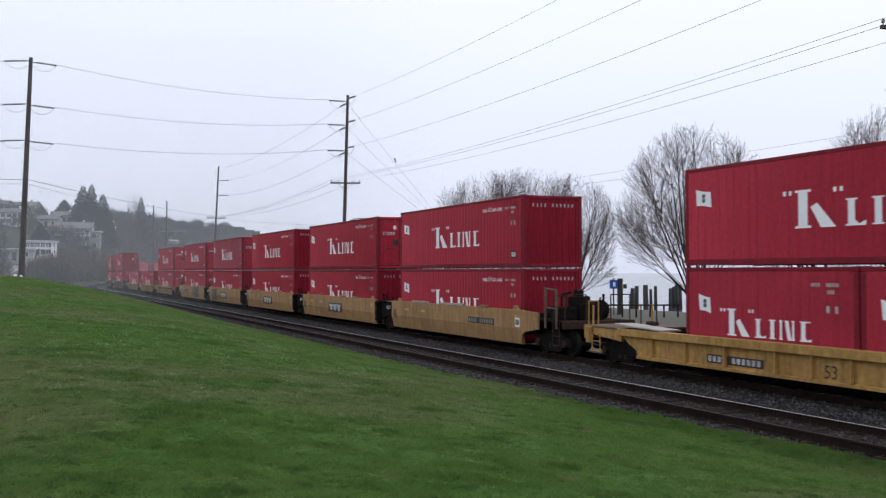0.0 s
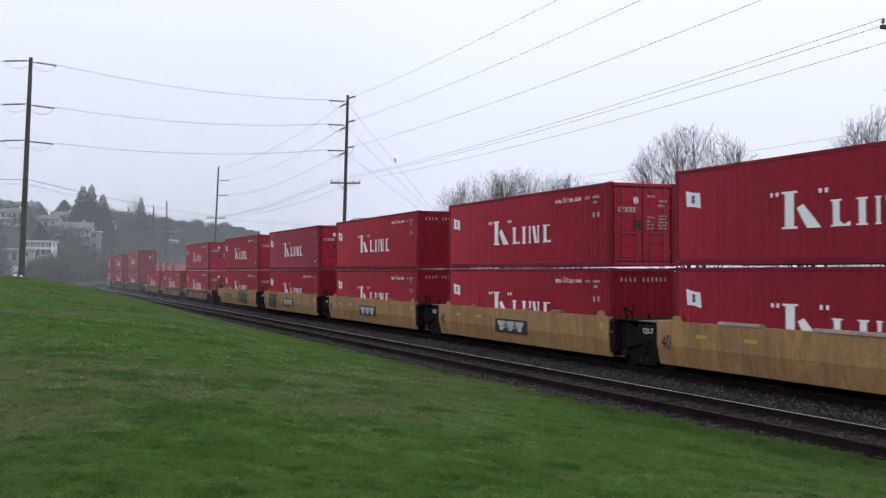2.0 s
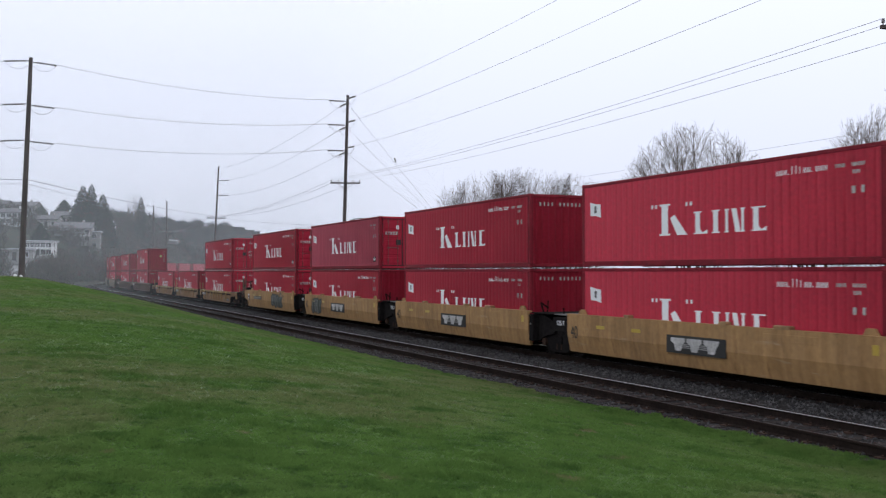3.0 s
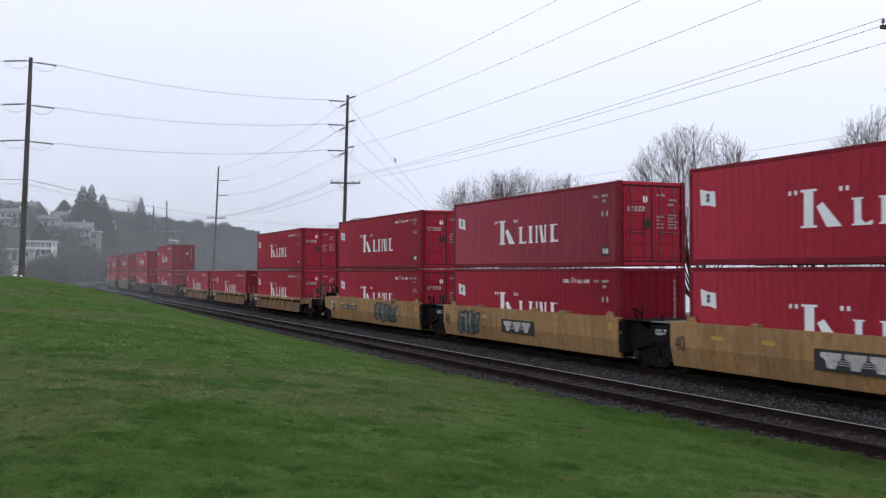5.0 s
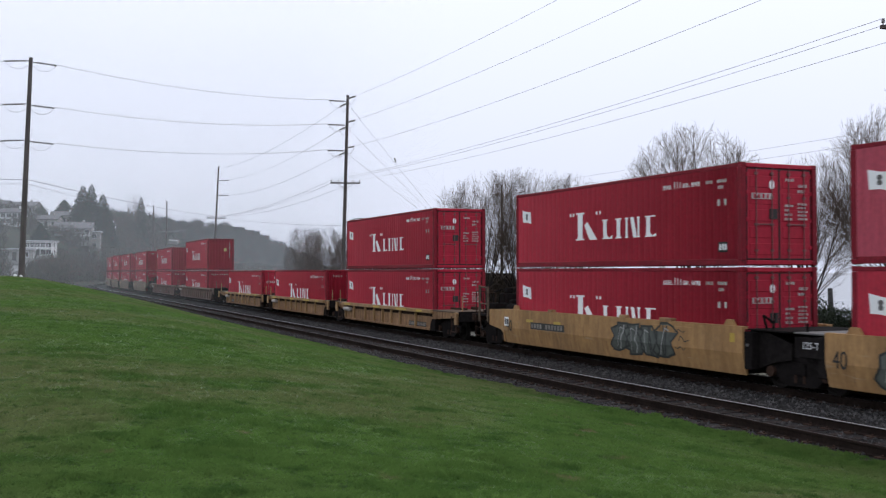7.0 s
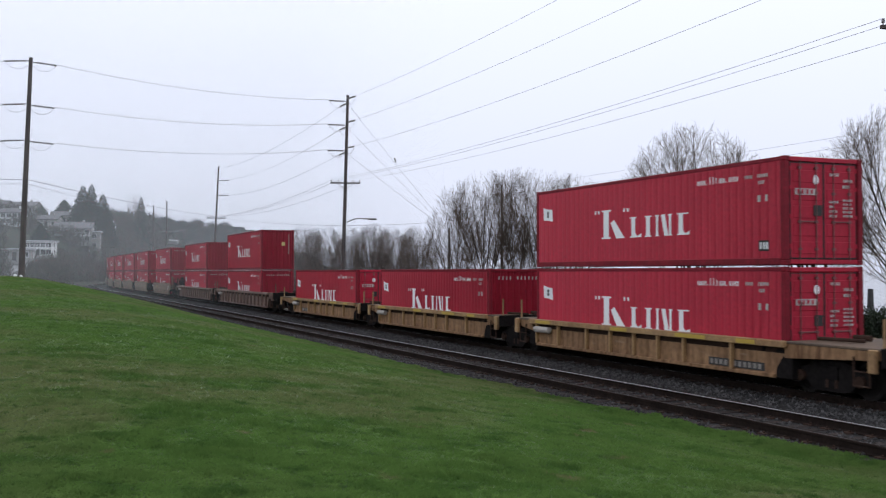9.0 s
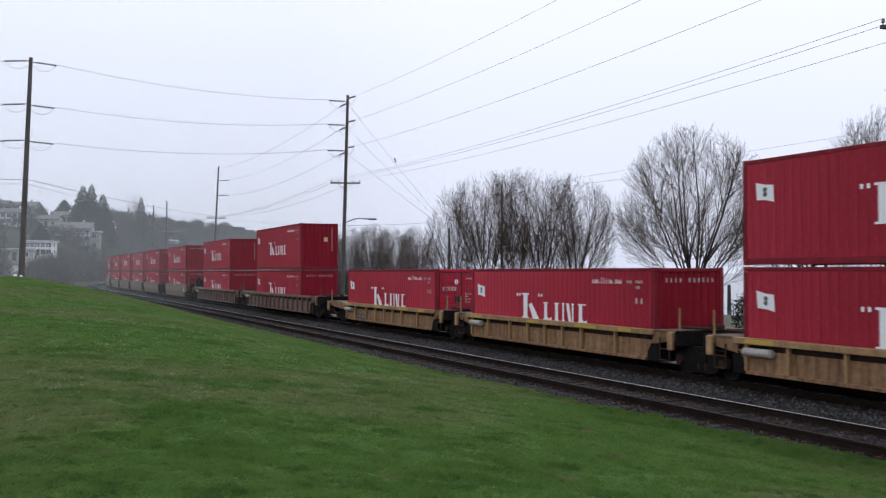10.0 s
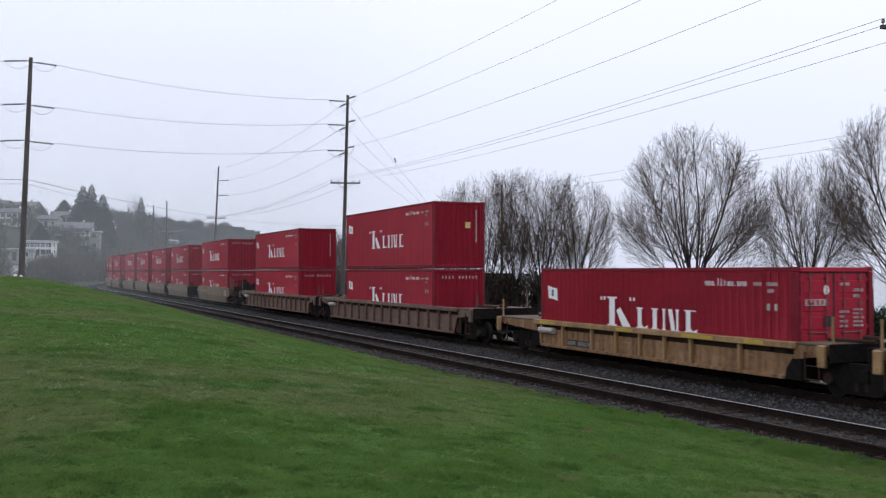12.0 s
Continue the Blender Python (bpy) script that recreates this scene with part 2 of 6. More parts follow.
# ---- the container train ----
# In a car's or container's own space +x points the way the train runs and -y is the side that faces the lawn.
LEN40, WID, H_STD, H_HIGH = 12.192, 2.438, 2.591, 2.896


def corrugated(length, height, period, depth, flat=0.55, margin=0.0):
    """A corrugated sheet in the xz plane, from -length/2 to length/2, its outer ridges at y = 0, going to +y."""
    xs, ys = [-length / 2], [0.0]
    n = max(1, int((length - 2 * margin) / period))
    p = (length - 2 * margin) / n
    a = p * flat / 2
    slope = (p - 2 * a) * 0.45
    for i in range(n):
        x0 = -length / 2 + margin + i * p
        xs += [x0 + a, x0 + a + slope, x0 + p - a - slope, x0 + p - a]
        ys += [0, depth, depth, 0]
    xs.append(length / 2)
    ys.append(0.0)
    bm = bmesh.new()
    low = [bm.verts.new((x, y, 0)) for x, y in zip(xs, ys)]
    high = [bm.verts.new((x, y, height)) for x, y in zip(xs, ys)]
    for i in range(len(xs) - 1):
        bm.faces.new((low[i], low[i + 1], high[i + 1], high[i]))
    r = bmesh.ops.solidify(bm, geom=bm.faces[:], thickness=-0.004)
    return bm


def flat_shapes(shapes, y=0.0, thick=0.004):
    """Thin plain shapes, each a closed outline in xz, facing -y and standing proud of y."""
    bm = bmesh.new()
    for o in shapes:
        f = [bm.verts.new((x, y - thick, z)) for x, z in o]
        b = [bm.verts.new((x, y, z)) for x, z in o]
        n = len(o)
        bm.faces.new(f)
        for i in range(n):
            j = (i + 1) % n
            bm.faces.new((f[i], f[j], b[j], b[i]))
    bmesh.ops.recalc_face_normals(bm, faces=bm.faces[:])
    return bm


def bar(x, z, w, h, lean=0.0):
    return [(x, z), (x + w, z), (x + w + lean, z + h), (x + lean, z + h)]


def slab(x, z, w, h, foot=0.0, cap=0.0):
    """An upright block with thin spreading ends."""
    e, q = 0.36 * w, 0.06 * h
    return [(x - e, z), (x + w + e + foot, z), (x + w + e + foot, z + q + foot * 0.3), (x + w + foot * 0.5, z + q), (x + w, z + q + foot * 0.4), (x + w, z + h - q), (x + w + e + cap, z + h - q), (x + w + e + cap, z + h), (x - e, z + h), (x - e, z + h - q), (x, z + h - q), (x, z + q), (x - e, z + q)]


def wordmark(x, z, h, w):
    """The shipping line's mark as plain white shapes: a tall slab with a wedge, then a row of lower slabs."""
    k = 0.27 * w
    s = [slab(x, z, 0.25 * k, h), [(x + 0.33 * k, z + 0.54 * h), (x + 0.60 * k, z), (x + 0.98 * k, z), (x + 0.50 * k, z + 0.64 * h)]]
    for q in (-0.42, -0.26, 0.92, 1.08):
        s.append(bar(x + q * k, z + 0.88 * h, 0.075 * k, 0.12 * h))
    b = 0.68 * h
    s += [slab(x + 0.345 * w, z, 0.044 * w, b, 0.055 * w), slab(x + 0.515 * w, z, 0.044 * w, b), slab(x + 0.625 * w, z, 0.024 * w, b), bar(x + 0.715 * w, z, 0.042 * w, b, -0.035 * w), slab(x + 0.765 * w, z, 0.022 * w, b), slab(x + 0.865 * w, z, 0.044 * w, b, 0.05 * w, 0.04 * w)]
    return s


def mark_blocks(box, shapes, y):
    mark = part("wordmark", flat_shapes(shapes[:1], y), WHITE, box, "white shipping-line mark")
    for o in shapes[1:]:
        part("mark_block", flat_shapes([o], y), WHITE, mark)


def small_bars(x, z, rows, h=0.085, seed=1):
    """Rows of writing too small to read, as short bars: (start, count)."""
    rnd = random.Random(seed)
    s = []
    for k, (dx, count) in enumerate(rows):
        at = x + dx
        for _ in range(count):
            w = rnd.choice((0.035, 0.05, 0.06))
            s.append(bar(at, z - k * h * 1.9, w, h))
            at += w + 0.03
    return s


def end_flat(shapes, x, thick=0.004):
    """Thin plain shapes on the end that faces +x, outlines in yz."""
    bm = bmesh.new()
    for o in shapes:
        f = [bm.verts.new((x + thick, y, z)) for y, z in o]
        b = [bm.verts.new((x, y, z)) for y, z in o]
        bm.faces.new(f)
        for i in range(len(o)):
            j = (i + 1) % len(o)
            bm.faces.new((f[i], f[j], b[j], b[i]))
    bmesh.ops.recalc_face_normals(bm, faces=bm.faces[:])
    return bm


def container(label, paint, end="plain", height=H_STD, length=LEN40, endmark="row", web=True, tp=False, endpaint=None, seed=1):
    """A steel shipping container whose floor is at z = 0; the end towards +x carries doors or is a plain corrugated wall."""
    box = tagged(new("shipping_container"), label, "shipping container", "containers on the train")
    hl, hw = length / 2, WID / 2
    endpaint = endpaint or RED_ENDS
    wall_h = height - 0.16 - 0.11
    sheet = mesh_of("side_wall", corrugated(length - 0.30, wall_h, 0.278, 0.009), paint)
    for y, turn in ((-hw + 0.012, 0), (hw - 0.012, 180)):
        w = part("side_wall", sheet, None, box)
        w.matrix_basis = pose(0, y, 0.16, 0, 0, turn)
    post = mesh_of("corner_post", boxes((-0.08, 0.08, -0.075, 0.075, 0.12, height - 0.12), bevel=0.012), RED_RAIL)
    cast = mesh_of("corner_casting", boxes((-0.089, 0.089, -0.082, 0.082, 0, 0.118), bevel=0.014), RED_RAIL)
    for sx in (-1, 1):
        for sy in (-1, 1):
            part("corner_post", post, None, box).matrix_basis = pose(sx * (hl - 0.082), sy * (hw - 0.076), 0)
            for z in (0, height - 0.118):
                part("corner_casting", cast, None, box).matrix_basis = pose(sx * (hl - 0.09), sy * (hw - 0.083), z)
    rail = mesh_of("top_rail", boxes((-hl + 0.18, hl - 0.18, -0.03, 0.03, 0, 0.10), bevel=0.01), RED_RAIL)
    sill = mesh_of("bottom_rail", boxes((-hl + 0.18, hl - 0.18, -0.03, 0.03, 0, 0.155), bevel=0.01), RED_RAIL)
    for sy in (-1, 1):
        part("top_rail", rail, None, box).matrix_basis = pose(0, sy * (hw - 0.034), height - 0.112)
        part("bottom_rail", sill, None, box).matrix_basis = pose(0, sy * (hw - 0.034), 0.01)
    part("roof", boxes((-hl + 0.1, hl - 0.1, -hw + 0.06, hw - 0.06, height - 0.05, height - 0.022)), RED_RAIL, box)
    part("floor", boxes((-hl + 0.1, hl - 0.1, -hw + 0.06, hw - 0.06, 0.10, 0.15)), RUST_AND_SHADE, box)
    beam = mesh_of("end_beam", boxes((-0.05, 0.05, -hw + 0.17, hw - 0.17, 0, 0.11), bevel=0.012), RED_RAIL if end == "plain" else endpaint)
    for sx in (-1, 1):
        for z in (0.02, height - 0.125):
            part("end_beam", beam, None, box).matrix_basis = pose(sx * (hl - 0.055), 0, z)
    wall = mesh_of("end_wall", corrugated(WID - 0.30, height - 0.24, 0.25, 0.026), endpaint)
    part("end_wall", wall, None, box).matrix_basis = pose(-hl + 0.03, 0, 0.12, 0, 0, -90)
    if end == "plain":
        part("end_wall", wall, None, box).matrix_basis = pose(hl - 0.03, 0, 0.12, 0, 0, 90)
        if endmark == "row":
            s = [bar(-0.80 + 0.16 * i, height - 0.42, 0.05, 0.12) for i in range(11) if i not in (4,)]
        else:
            s = [bar(0.80, height - 1.75 + 0.18 * i, 0.045, 0.14) for i in range(8)]
        part("end_marking", end_flat(s, hl - 0.028), STENCIL, box, "faded white stencilled marks")["kind"] = "stuff"
        if endmark == "column" and height > 2.7:
            part("placard", end_flat([bar(0.30, height - 1.15, 0.24, 0.26)], hl - 0.028), CREAM, box, "small yellow placard")
    else:
        for sy in (-1, 1):
            y0, y1 = (-1.03, -0.008) if sy < 0 else (0.008, 1.03)
            rows = [(-0.022, 0.022, y0, y1, 0.15, height - 0.14)]
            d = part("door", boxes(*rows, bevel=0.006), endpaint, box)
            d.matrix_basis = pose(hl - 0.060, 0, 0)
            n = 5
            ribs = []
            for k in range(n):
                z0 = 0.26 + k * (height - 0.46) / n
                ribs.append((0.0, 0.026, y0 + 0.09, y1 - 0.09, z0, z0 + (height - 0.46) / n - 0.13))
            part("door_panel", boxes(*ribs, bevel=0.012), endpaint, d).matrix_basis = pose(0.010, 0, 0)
            for f in (0.27, 0.76):
                y = y0 + (y1 - y0) * f
                bmr = rods(((0.055, y, 0.10), (0.055, y, height - 0.10), 0.015), sides=8)
                for z in (0.35, 1.0, height - 0.9, height - 0.3):
                    add_box(bmr, 0.02, 0.075, y - 0.045, y + 0.045, z, z + 0.06)
                part("lock_rod", bmr, STEEL, d)
            part("gasket", boxes((-0.018, 0.0245, y0, y1, 0.150, 0.176), (-0.018, 0.0245, y0, y1, height - 0.166, height - 0.14), (-0.018, 0.0245, y0, y0 + 0.022, 0.176, height - 0.166), (-0.018, 0.0245, y1 - 0.022, y1, 0.176, height - 0.166)), RUBBER, d, "black door gasket")
            part("door_handle", boxes((0.05, 0.08, y0 + 0.27, y0 + 0.74, 1.02, 1.05), bevel=0.006), STEEL, d)
            for z in (0.4, 1.1, height - 0.8, height - 0.35):
                yh = y0 - 0.02 if sy < 0 else y1 - 0.05
                part("hinge", boxes((0.0, 0.04, yh, yh + 0.07, z, z + 0.10), bevel=0.006), endpaint, d)
        x = hl - 0.006
        part("name_plate_bar", end_flat([bar(-0.90, height - 0.92, 0.66, 0.15)], x), STENCIL, box, "pale strip on the door")
        part("name_plate_marking", end_flat([bar(-0.84 + 0.14 * i, height - 0.90, 0.06, 0.11) for i in range(4)], x + 0.005), endpaint, box)
        part("round_sticker", end_flat([[(-0.26 + 0.085 * math.cos(a * 0.5236), height - 0.55 + 0.12 * math.sin(a * 0.5236)) for a in range(12)]], x), WHITE, box, "white oval sticker")
        part("customs_plate", end_flat([bar(-0.34, height - 1.42, 0.26, 0.26)], x), DARKPLATE, box, "black data plate")
        part("end_marking", end_flat(small_bars(0.18, height - 0.45, ((0, 4), (0.42, 4), (0.40, 3)), 0.075, seed) + small_bars(0.16, height - 1.10, ((0, 4), (0, 2), (0, 4), (0, 3)), 0.06, seed + 3) + small_bars(0.58, height - 1.05, ((0, 4), (0, 4), (0, 4), (0, 4), (0, 4)), 0.05, seed + 5), x), STENCIL, box, "worn white stencilled data")["kind"] = "stuff"
    y = -hw + 0.010
    if length > 8:
        mark_blocks(box, wordmark(-1.82, 0.84 + (height - H_STD) * 0.5, 0.88, 4.38), y)
        fx, fz, fw = -hl + 0.52, height - 1.03, 0.60
    else:
        mark_blocks(box, wordmark(-1.25, 0.86, 0.68, 2.94), y)
        fx, fz, fw = -hl + 0.60, height - 1.15, 0.46
    part("flag_patch", flat_shapes([[(fx, fz + 0.02), (fx + fw * 0.5, fz + 0.01), (fx + fw, fz - 0.05), (fx + fw - 0.03, fz + 0.36), (fx + fw * 0.5, fz + 0.38), (fx - 0.04, fz + 0.45)]], y), WHITE, box, "white flag emblem")
    part("flag_device", flat_shapes([[(fx + fw * 0.48 + 0.075 * math.cos(a * 0.785), fz + dz + 0.062 * math.sin(a * 0.785)) for a in range(8)] for dz in (0.15, 0.26)], y - 0.005), GRATING, box, "grey device on the flag")
    s = small_bars(hl - 1.42, height - 0.46, ((0, 4), (0.5, 3)), 0.085, seed)
    s += small_bars(hl - 0.95, height - 0.46, ((0, 5),), 0.085, seed + 2) + [bar(hl - 0.95, height - 1.05, 0.10, 0.16), bar(hl - 0.68, height - 1.05, 0.08, 0.16)]
    tagged(part("stencil_marking", flat_shapes(s, y), STENCIL, box, "small worn white stencilled marks"), kind="stuff")
    if web:
        rise = (0.12, 0.12, 0.12, 0.035, 0.19, 0.19, 0.16, 0.12, 0.12, 0.035, 0.12, 0.12, 0.12)
        s = []
        for i, up in enumerate(rise):
            x = hl - 3.30 + 0.128 * i
            s += [bar(x, height - 0.48, 0.028, up)] + ([bar(x + 0.060, height - 0.48, 0.028, up)] if up == 0.12 else [])
        part("address_bar", flat_shapes(s, y), WHITE, box, "white line of lettering")["kind"] = "stuff"
    if tp:
        part("patch", flat_shapes([bar(hl - 0.92, 0.34, 0.36, 0.26)], y), DARKPLATE, box, "dark square patch")
        part("patch_marking", flat_shapes([bar(hl - 0.87, 0.39, 0.06, 0.16), bar(hl - 0.76, 0.39, 0.06, 0.16), bar(hl - 0.65, 0.39, 0.06, 0.16)], y - 0.005), WHITE, box)
    return box


def written(text, size, mat, parent, m, name="number"):
    """Readable characters in the built-in font as a thin mesh, facing -y of the pose m."""
    cu = bpy.data.curves.new(name, "FONT")
    cu.body, cu.size, cu.extrude = text, size, 0.002
    tmp = new(name + "_tmp", cu)
    bpy.context.view_layer.update()
    me = bpy.data.meshes.new_from_object(tmp.evaluated_get(bpy.context.evaluated_depsgraph_get()))
    bpy.data.objects.remove(tmp)
    me.materials.clear()
    me.materials.append(mat)
    ob = part(name, me, None, parent, "stencilled number")
    ob.matrix_basis = m @ pose(0, 0, 0, 90, 0, 0)
    return ob


WHEELS = []
WHEEL_R = 0.42


def wheel_mesh():
    bm = bmesh.new()
    for sy in (-1, 1):
        prof = ((0.10, 0.03), (0.32, 0.015), (0.36, 0.05), (0.42, 0.055), (0.42, -0.045), (0.45, -0.075), (0.34, -0.08), (0.31, -0.03), (0.10, -0.06))
        rings = []
        for r, w in prof:
            rings.append([bm.verts.new((r * math.cos(a * math.pi / 12), sy * (0.77 + w), r * math.sin(a * math.pi / 12))) for a in range(24)])
        for a, b in zip(rings, rings[1:] + rings[:1]):
            for i in range(24):
                j = (i + 1) % 24
                bm.faces.new((a[i], a[j], b[j], b[i]))
    rod(bm, (0, -0.95, 0), (0, 0.95, 0), 0.085, sides=12)
    for k in range(3):
        a = k * 2.094
        for sy in (-1, 1):
            rod(bm, (0.2 * math.cos(a), sy * 0.74, 0.2 * math.sin(a)), (0.2 * math.cos(a), sy * 0.82, 0.2 * math.sin(a)), 0.03, sides=6)
    bmesh.ops.recalc_face_normals(bm, faces=bm.faces[:])
    return mesh_of("wheelset", bm, WHEEL)


WHEELSET = wheel_mesh()


def truck_meshes():
    # cast side frame with its two pedestals, spring nest and bolster
    o = [(-1.15, 0.30), (-0.72, 0.30), (-0.58, 0.16), (-0.36, 0.12), (0.36, 0.12), (0.58, 0.16), (0.72, 0.30), (1.15, 0.30), (1.15, 0.58), (0.75, 0.66), (0.42, 0.80), (-0.42, 0.80), (-0.75, 0.66), (-1.15, 0.58)]
    bm = bmesh.new()
    for sy in (-1, 1):
        f = extruded(o, "y", sy * 0.98 - 0.07, sy * 0.98 + 0.07)
        me = bpy.data.meshes.new("t")
        f.to_mesh(me)
        f.free()
        bm.from_mesh(me)
        bpy.data.meshes.remove(me)
    add_box(bm, -0.22, 0.22, -1.10, 1.10, 0.40, 0.68)
    return mesh_of("truck", bm, GRIME)


TRUCK = truck_meshes()
SPRINGS = mesh_of("spring", rods(((0, 0, 0.20), (0, 0, 0.42), 0.07), sides=10), RUST_AND_SHADE)
BEARING = mesh_of("bearing_cap", rods(((0, -0.08, 0.42), (0, 0.08, 0.42), 0.13), sides=12), RUST_AND_SHADE)


def truck(car, x):
    t = part("truck", TRUCK, None, car, "black grimy cast-steel truck")
    t.matrix_basis = pose(x, 0, 0)
    for dx in (-0.90, 0.90):
        w = part("wheelset", WHEELSET, None, t, "steel wheels on an axle")
        w.matrix_basis = pose(dx, 0, WHEEL_R)
        WHEELS.append((w, dx))
        for sy in (-1.06, 1.06):
            part("bearing_cap", BEARING, None, t).matrix_basis = pose(dx, sy, 0)
    for dx in (-0.14, 0.14):
        for y in (-1.0, 1.0):
            part("spring", SPRINGS, None, t).matrix_basis = pose(dx, y, 0)
    return t


def coupler(car, x, sx):
    part("coupler", boxes((min(x, x + sx * 0.75), max(x, x + sx * 0.75), -0.09, 0.09, 0.72, 0.94), (min(x + sx * 0.6, x + sx * 0.95), max(x + sx * 0.6, x + sx * 0.95), -0.20, 0.20, 0.68, 0.98), bevel=0.03), RUST_AND_SHADE, car)
    bm = bmesh.new()
    pts = [Vector((x, -0.45, 0.75)), Vector((x + sx * 0.25, -0.47, 0.50)), Vector((x + sx * 0.6, -0.40, 0.42)), Vector((x + sx * 0.95, -0.3, 0.52))]
    for a, b in zip(pts, pts[1:]):
        rod(bm, a, b, 0.03, sides=6)
    part("air_hose", bm, RUBBER, car)


def handrail(car, x, y, z0, z1, dy, mat):
    """A bent grab rail across the car from y to y + dy."""
    part("handrail", rods(((x, y, z0), (x, y, z1), 0.022), ((x, y + dy, z0), (x, y + dy, z1), 0.022), ((x, y, z1), (x, y + dy, z1), 0.022), sides=6), mat, car)


def side_ladder(car, x, y, mat, z1=1.15):
    part("step_ladder", rods(((x - 0.22, y, z1), (x - 0.22, y, 0.36), 0.022), ((x + 0.22, y, z1), (x + 0.22, y, 0.36), 0.022), ((x - 0.22, y, 0.37), (x + 0.22, y, 0.37), 0.022), ((x - 0.22, y, 0.68), (x + 0.22, y, 0.68), 0.018), sides=6), mat, car)


def logo_panel(car, x, z, w, h):
    """The leasing company's mark: a black panel with white slabs."""
    y = -1.452
    part("logo_panel", flat_shapes([bar(x - w / 2, z, w, h)], y), DARKPLATE, car, "black panel with white slabs")
    for k in range(3):
        cx, lean = x - w * 0.30 + w * 0.28 * k, 0.02 * w
        o = [(-0.035, 0.14), (0.065, 0.14), (0.085, 0.50), (0.125, 0.66), (0.125, 0.86), (-0.125, 0.86), (-0.125, 0.66), (-0.06, 0.50)]
        part("logo_slab", flat_shapes([[(cx + a * w + lean * (b - 0.5), z + b * h) for a, b in o]], y - 0.005), STENCIL, car)
        if k < 2:
            part("logo_stripe", flat_shapes([bar(cx + 0.065 * w, z + h * (0.32 + 0.10 * i), 0.19 * w, 0.035 * h) for i in range(3)], y - 0.005), STENCIL, car)["kind"] = "stuff"


def number_bars(car, x, z, w, h, y, fresh=False):
    part("number_panel", flat_shapes([bar(x, z, w, h)], y), DARKPLATE, car, "black stencil panel")
    n = 11
    u = w / (n + 0.6)
    s = [bar(x + u * (0.35 + i), z + h * 0.18, u * 0.62, h * 0.64) for i in range(n) if i != 4]
    tagged(part("number_stencil", flat_shapes(s, y - 0.005), STENCIL if fresh else FAINT, car, "worn stencilled bars"), kind="stuff")


def stroke(points, wide):
    """Quads along a line of (x, z) points, wide across."""
    out = []
    for (xa, za), (xb, zb) in zip(points, points[1:]):
        d = math.hypot(xb - xa, zb - za) or 1.0
        nx, nz = -(zb - za) / d * wide / 2, (xb - xa) / d * wide / 2
        ex, ez = (xb - xa) / d * wide * 0.3, (zb - za) / d * wide * 0.3
        out.append([(xa + nx - ex, za + nz - ez), (xa - nx - ex, za - nz - ez), (xb - nx + ex, zb - nz + ez), (xb + nx + ex, zb + nz + ez)])
    return out


def graffiti(car, x, w, seed, y=-1.448, z0=0.34, z1=1.42):
    """Sprayed forms side by side with dark rims, pale inner strokes and small tags beside, following the fold of the side."""
    rnd = random.Random(seed)
    fill, dark, pale = [], [], []
    n = 4
    for i in range(n):
        cx = x + w * (i + 0.5) / n
        top, bot = z1 - rnd.uniform(0, 0.14), z0 + rnd.uniform(0, 0.14)
        ww = w / n * 0.56
        lean = rnd.uniform(-0.10, 0.16)
        o = []
        for k in range(16):
            a = 2 * math.pi * k / 16
            u, v = math.cos(a), math.sin(a)
            u, v = math.copysign(abs(u) ** 0.6, u), math.copysign(abs(v) ** 0.5, v)
            o.append((cx + ww * u * (1 + (0.45 if k % 2 else -0.30) * rnd.uniform(0.2, 1)) + lean * v, (top + bot) / 2 + (top - bot) / 2 * v * rnd.uniform(0.80, 1.0)))
        fill.append(o)
        dark += stroke(o + o[:1], 0.055)
        for _ in range(2):
            xx, run_ = cx + rnd.uniform(-0.55, 0.45) * ww, []
            for k in range(5):
                run_.append((xx + lean * (0.5 - k / 4) + rnd.uniform(-0.06, 0.06), top - 0.10 - (top - bot - 0.2) * k / 4))
            (dark if rnd.random() < 0.6 else pale).extend(stroke(run_, 0.05))
        pale += stroke([(cx - ww * 0.45 + rnd.uniform(-0.05, 0.05), bot + 0.16), (cx - ww * 0.30 + lean, top - 0.16), (cx + ww * 0.15 + lean, top - 0.22)], 0.03)
    for k in range(3):
        tx, tz = x + w + 0.12 + 0.17 * (k % 2), z1 - 0.18 - 0.24 * k
        dark += stroke([(tx + 0.09 * i, tz + rnd.uniform(-0.08, 0.08)) for i in range(6)], 0.022)
    for name, shapes, off, mat, label in (("graffiti", fill, 0.0, GRAFFITI, "grey-green sprayed graffiti"), ("graffiti_outline", dark, 0.006, GRAFFITI_LINE, ""), ("graffiti_highlight", pale, 0.012, GRAFFITI_PALE, "")):
        bm = bmesh.new()
        for k, o in enumerate(shapes):
            # cut at the fold so that each part lies on its own face
            for lo, hi in ((0.0, 0.80), (0.80, 9.0)):
                q = []
                for (xa, za), (xb, zb) in zip(o, o[1:] + o[:1]):
                    if lo <= za <= hi:
                        q.append((xa, za))
                    for cut in (lo, hi):
                        if (za - cut) * (zb - cut) < 0:
                            f = (cut - za) / (zb - za)
                            q.append((xa + (xb - xa) * f, cut))
                if len(q) > 2:
                    bm.faces.new([bm.verts.new((px, y - off - 0.0004 * (k % 12) + max(0.0, 0.80 - pz) * 0.213, pz)) for px, pz in q])
        ob = part(name, bm, mat, car, label)
        tagged(ob, kind="stuff" if off else "")


def car_base(kind, label):
    return tagged(new(kind), label, "railway car", "well cars of the train")


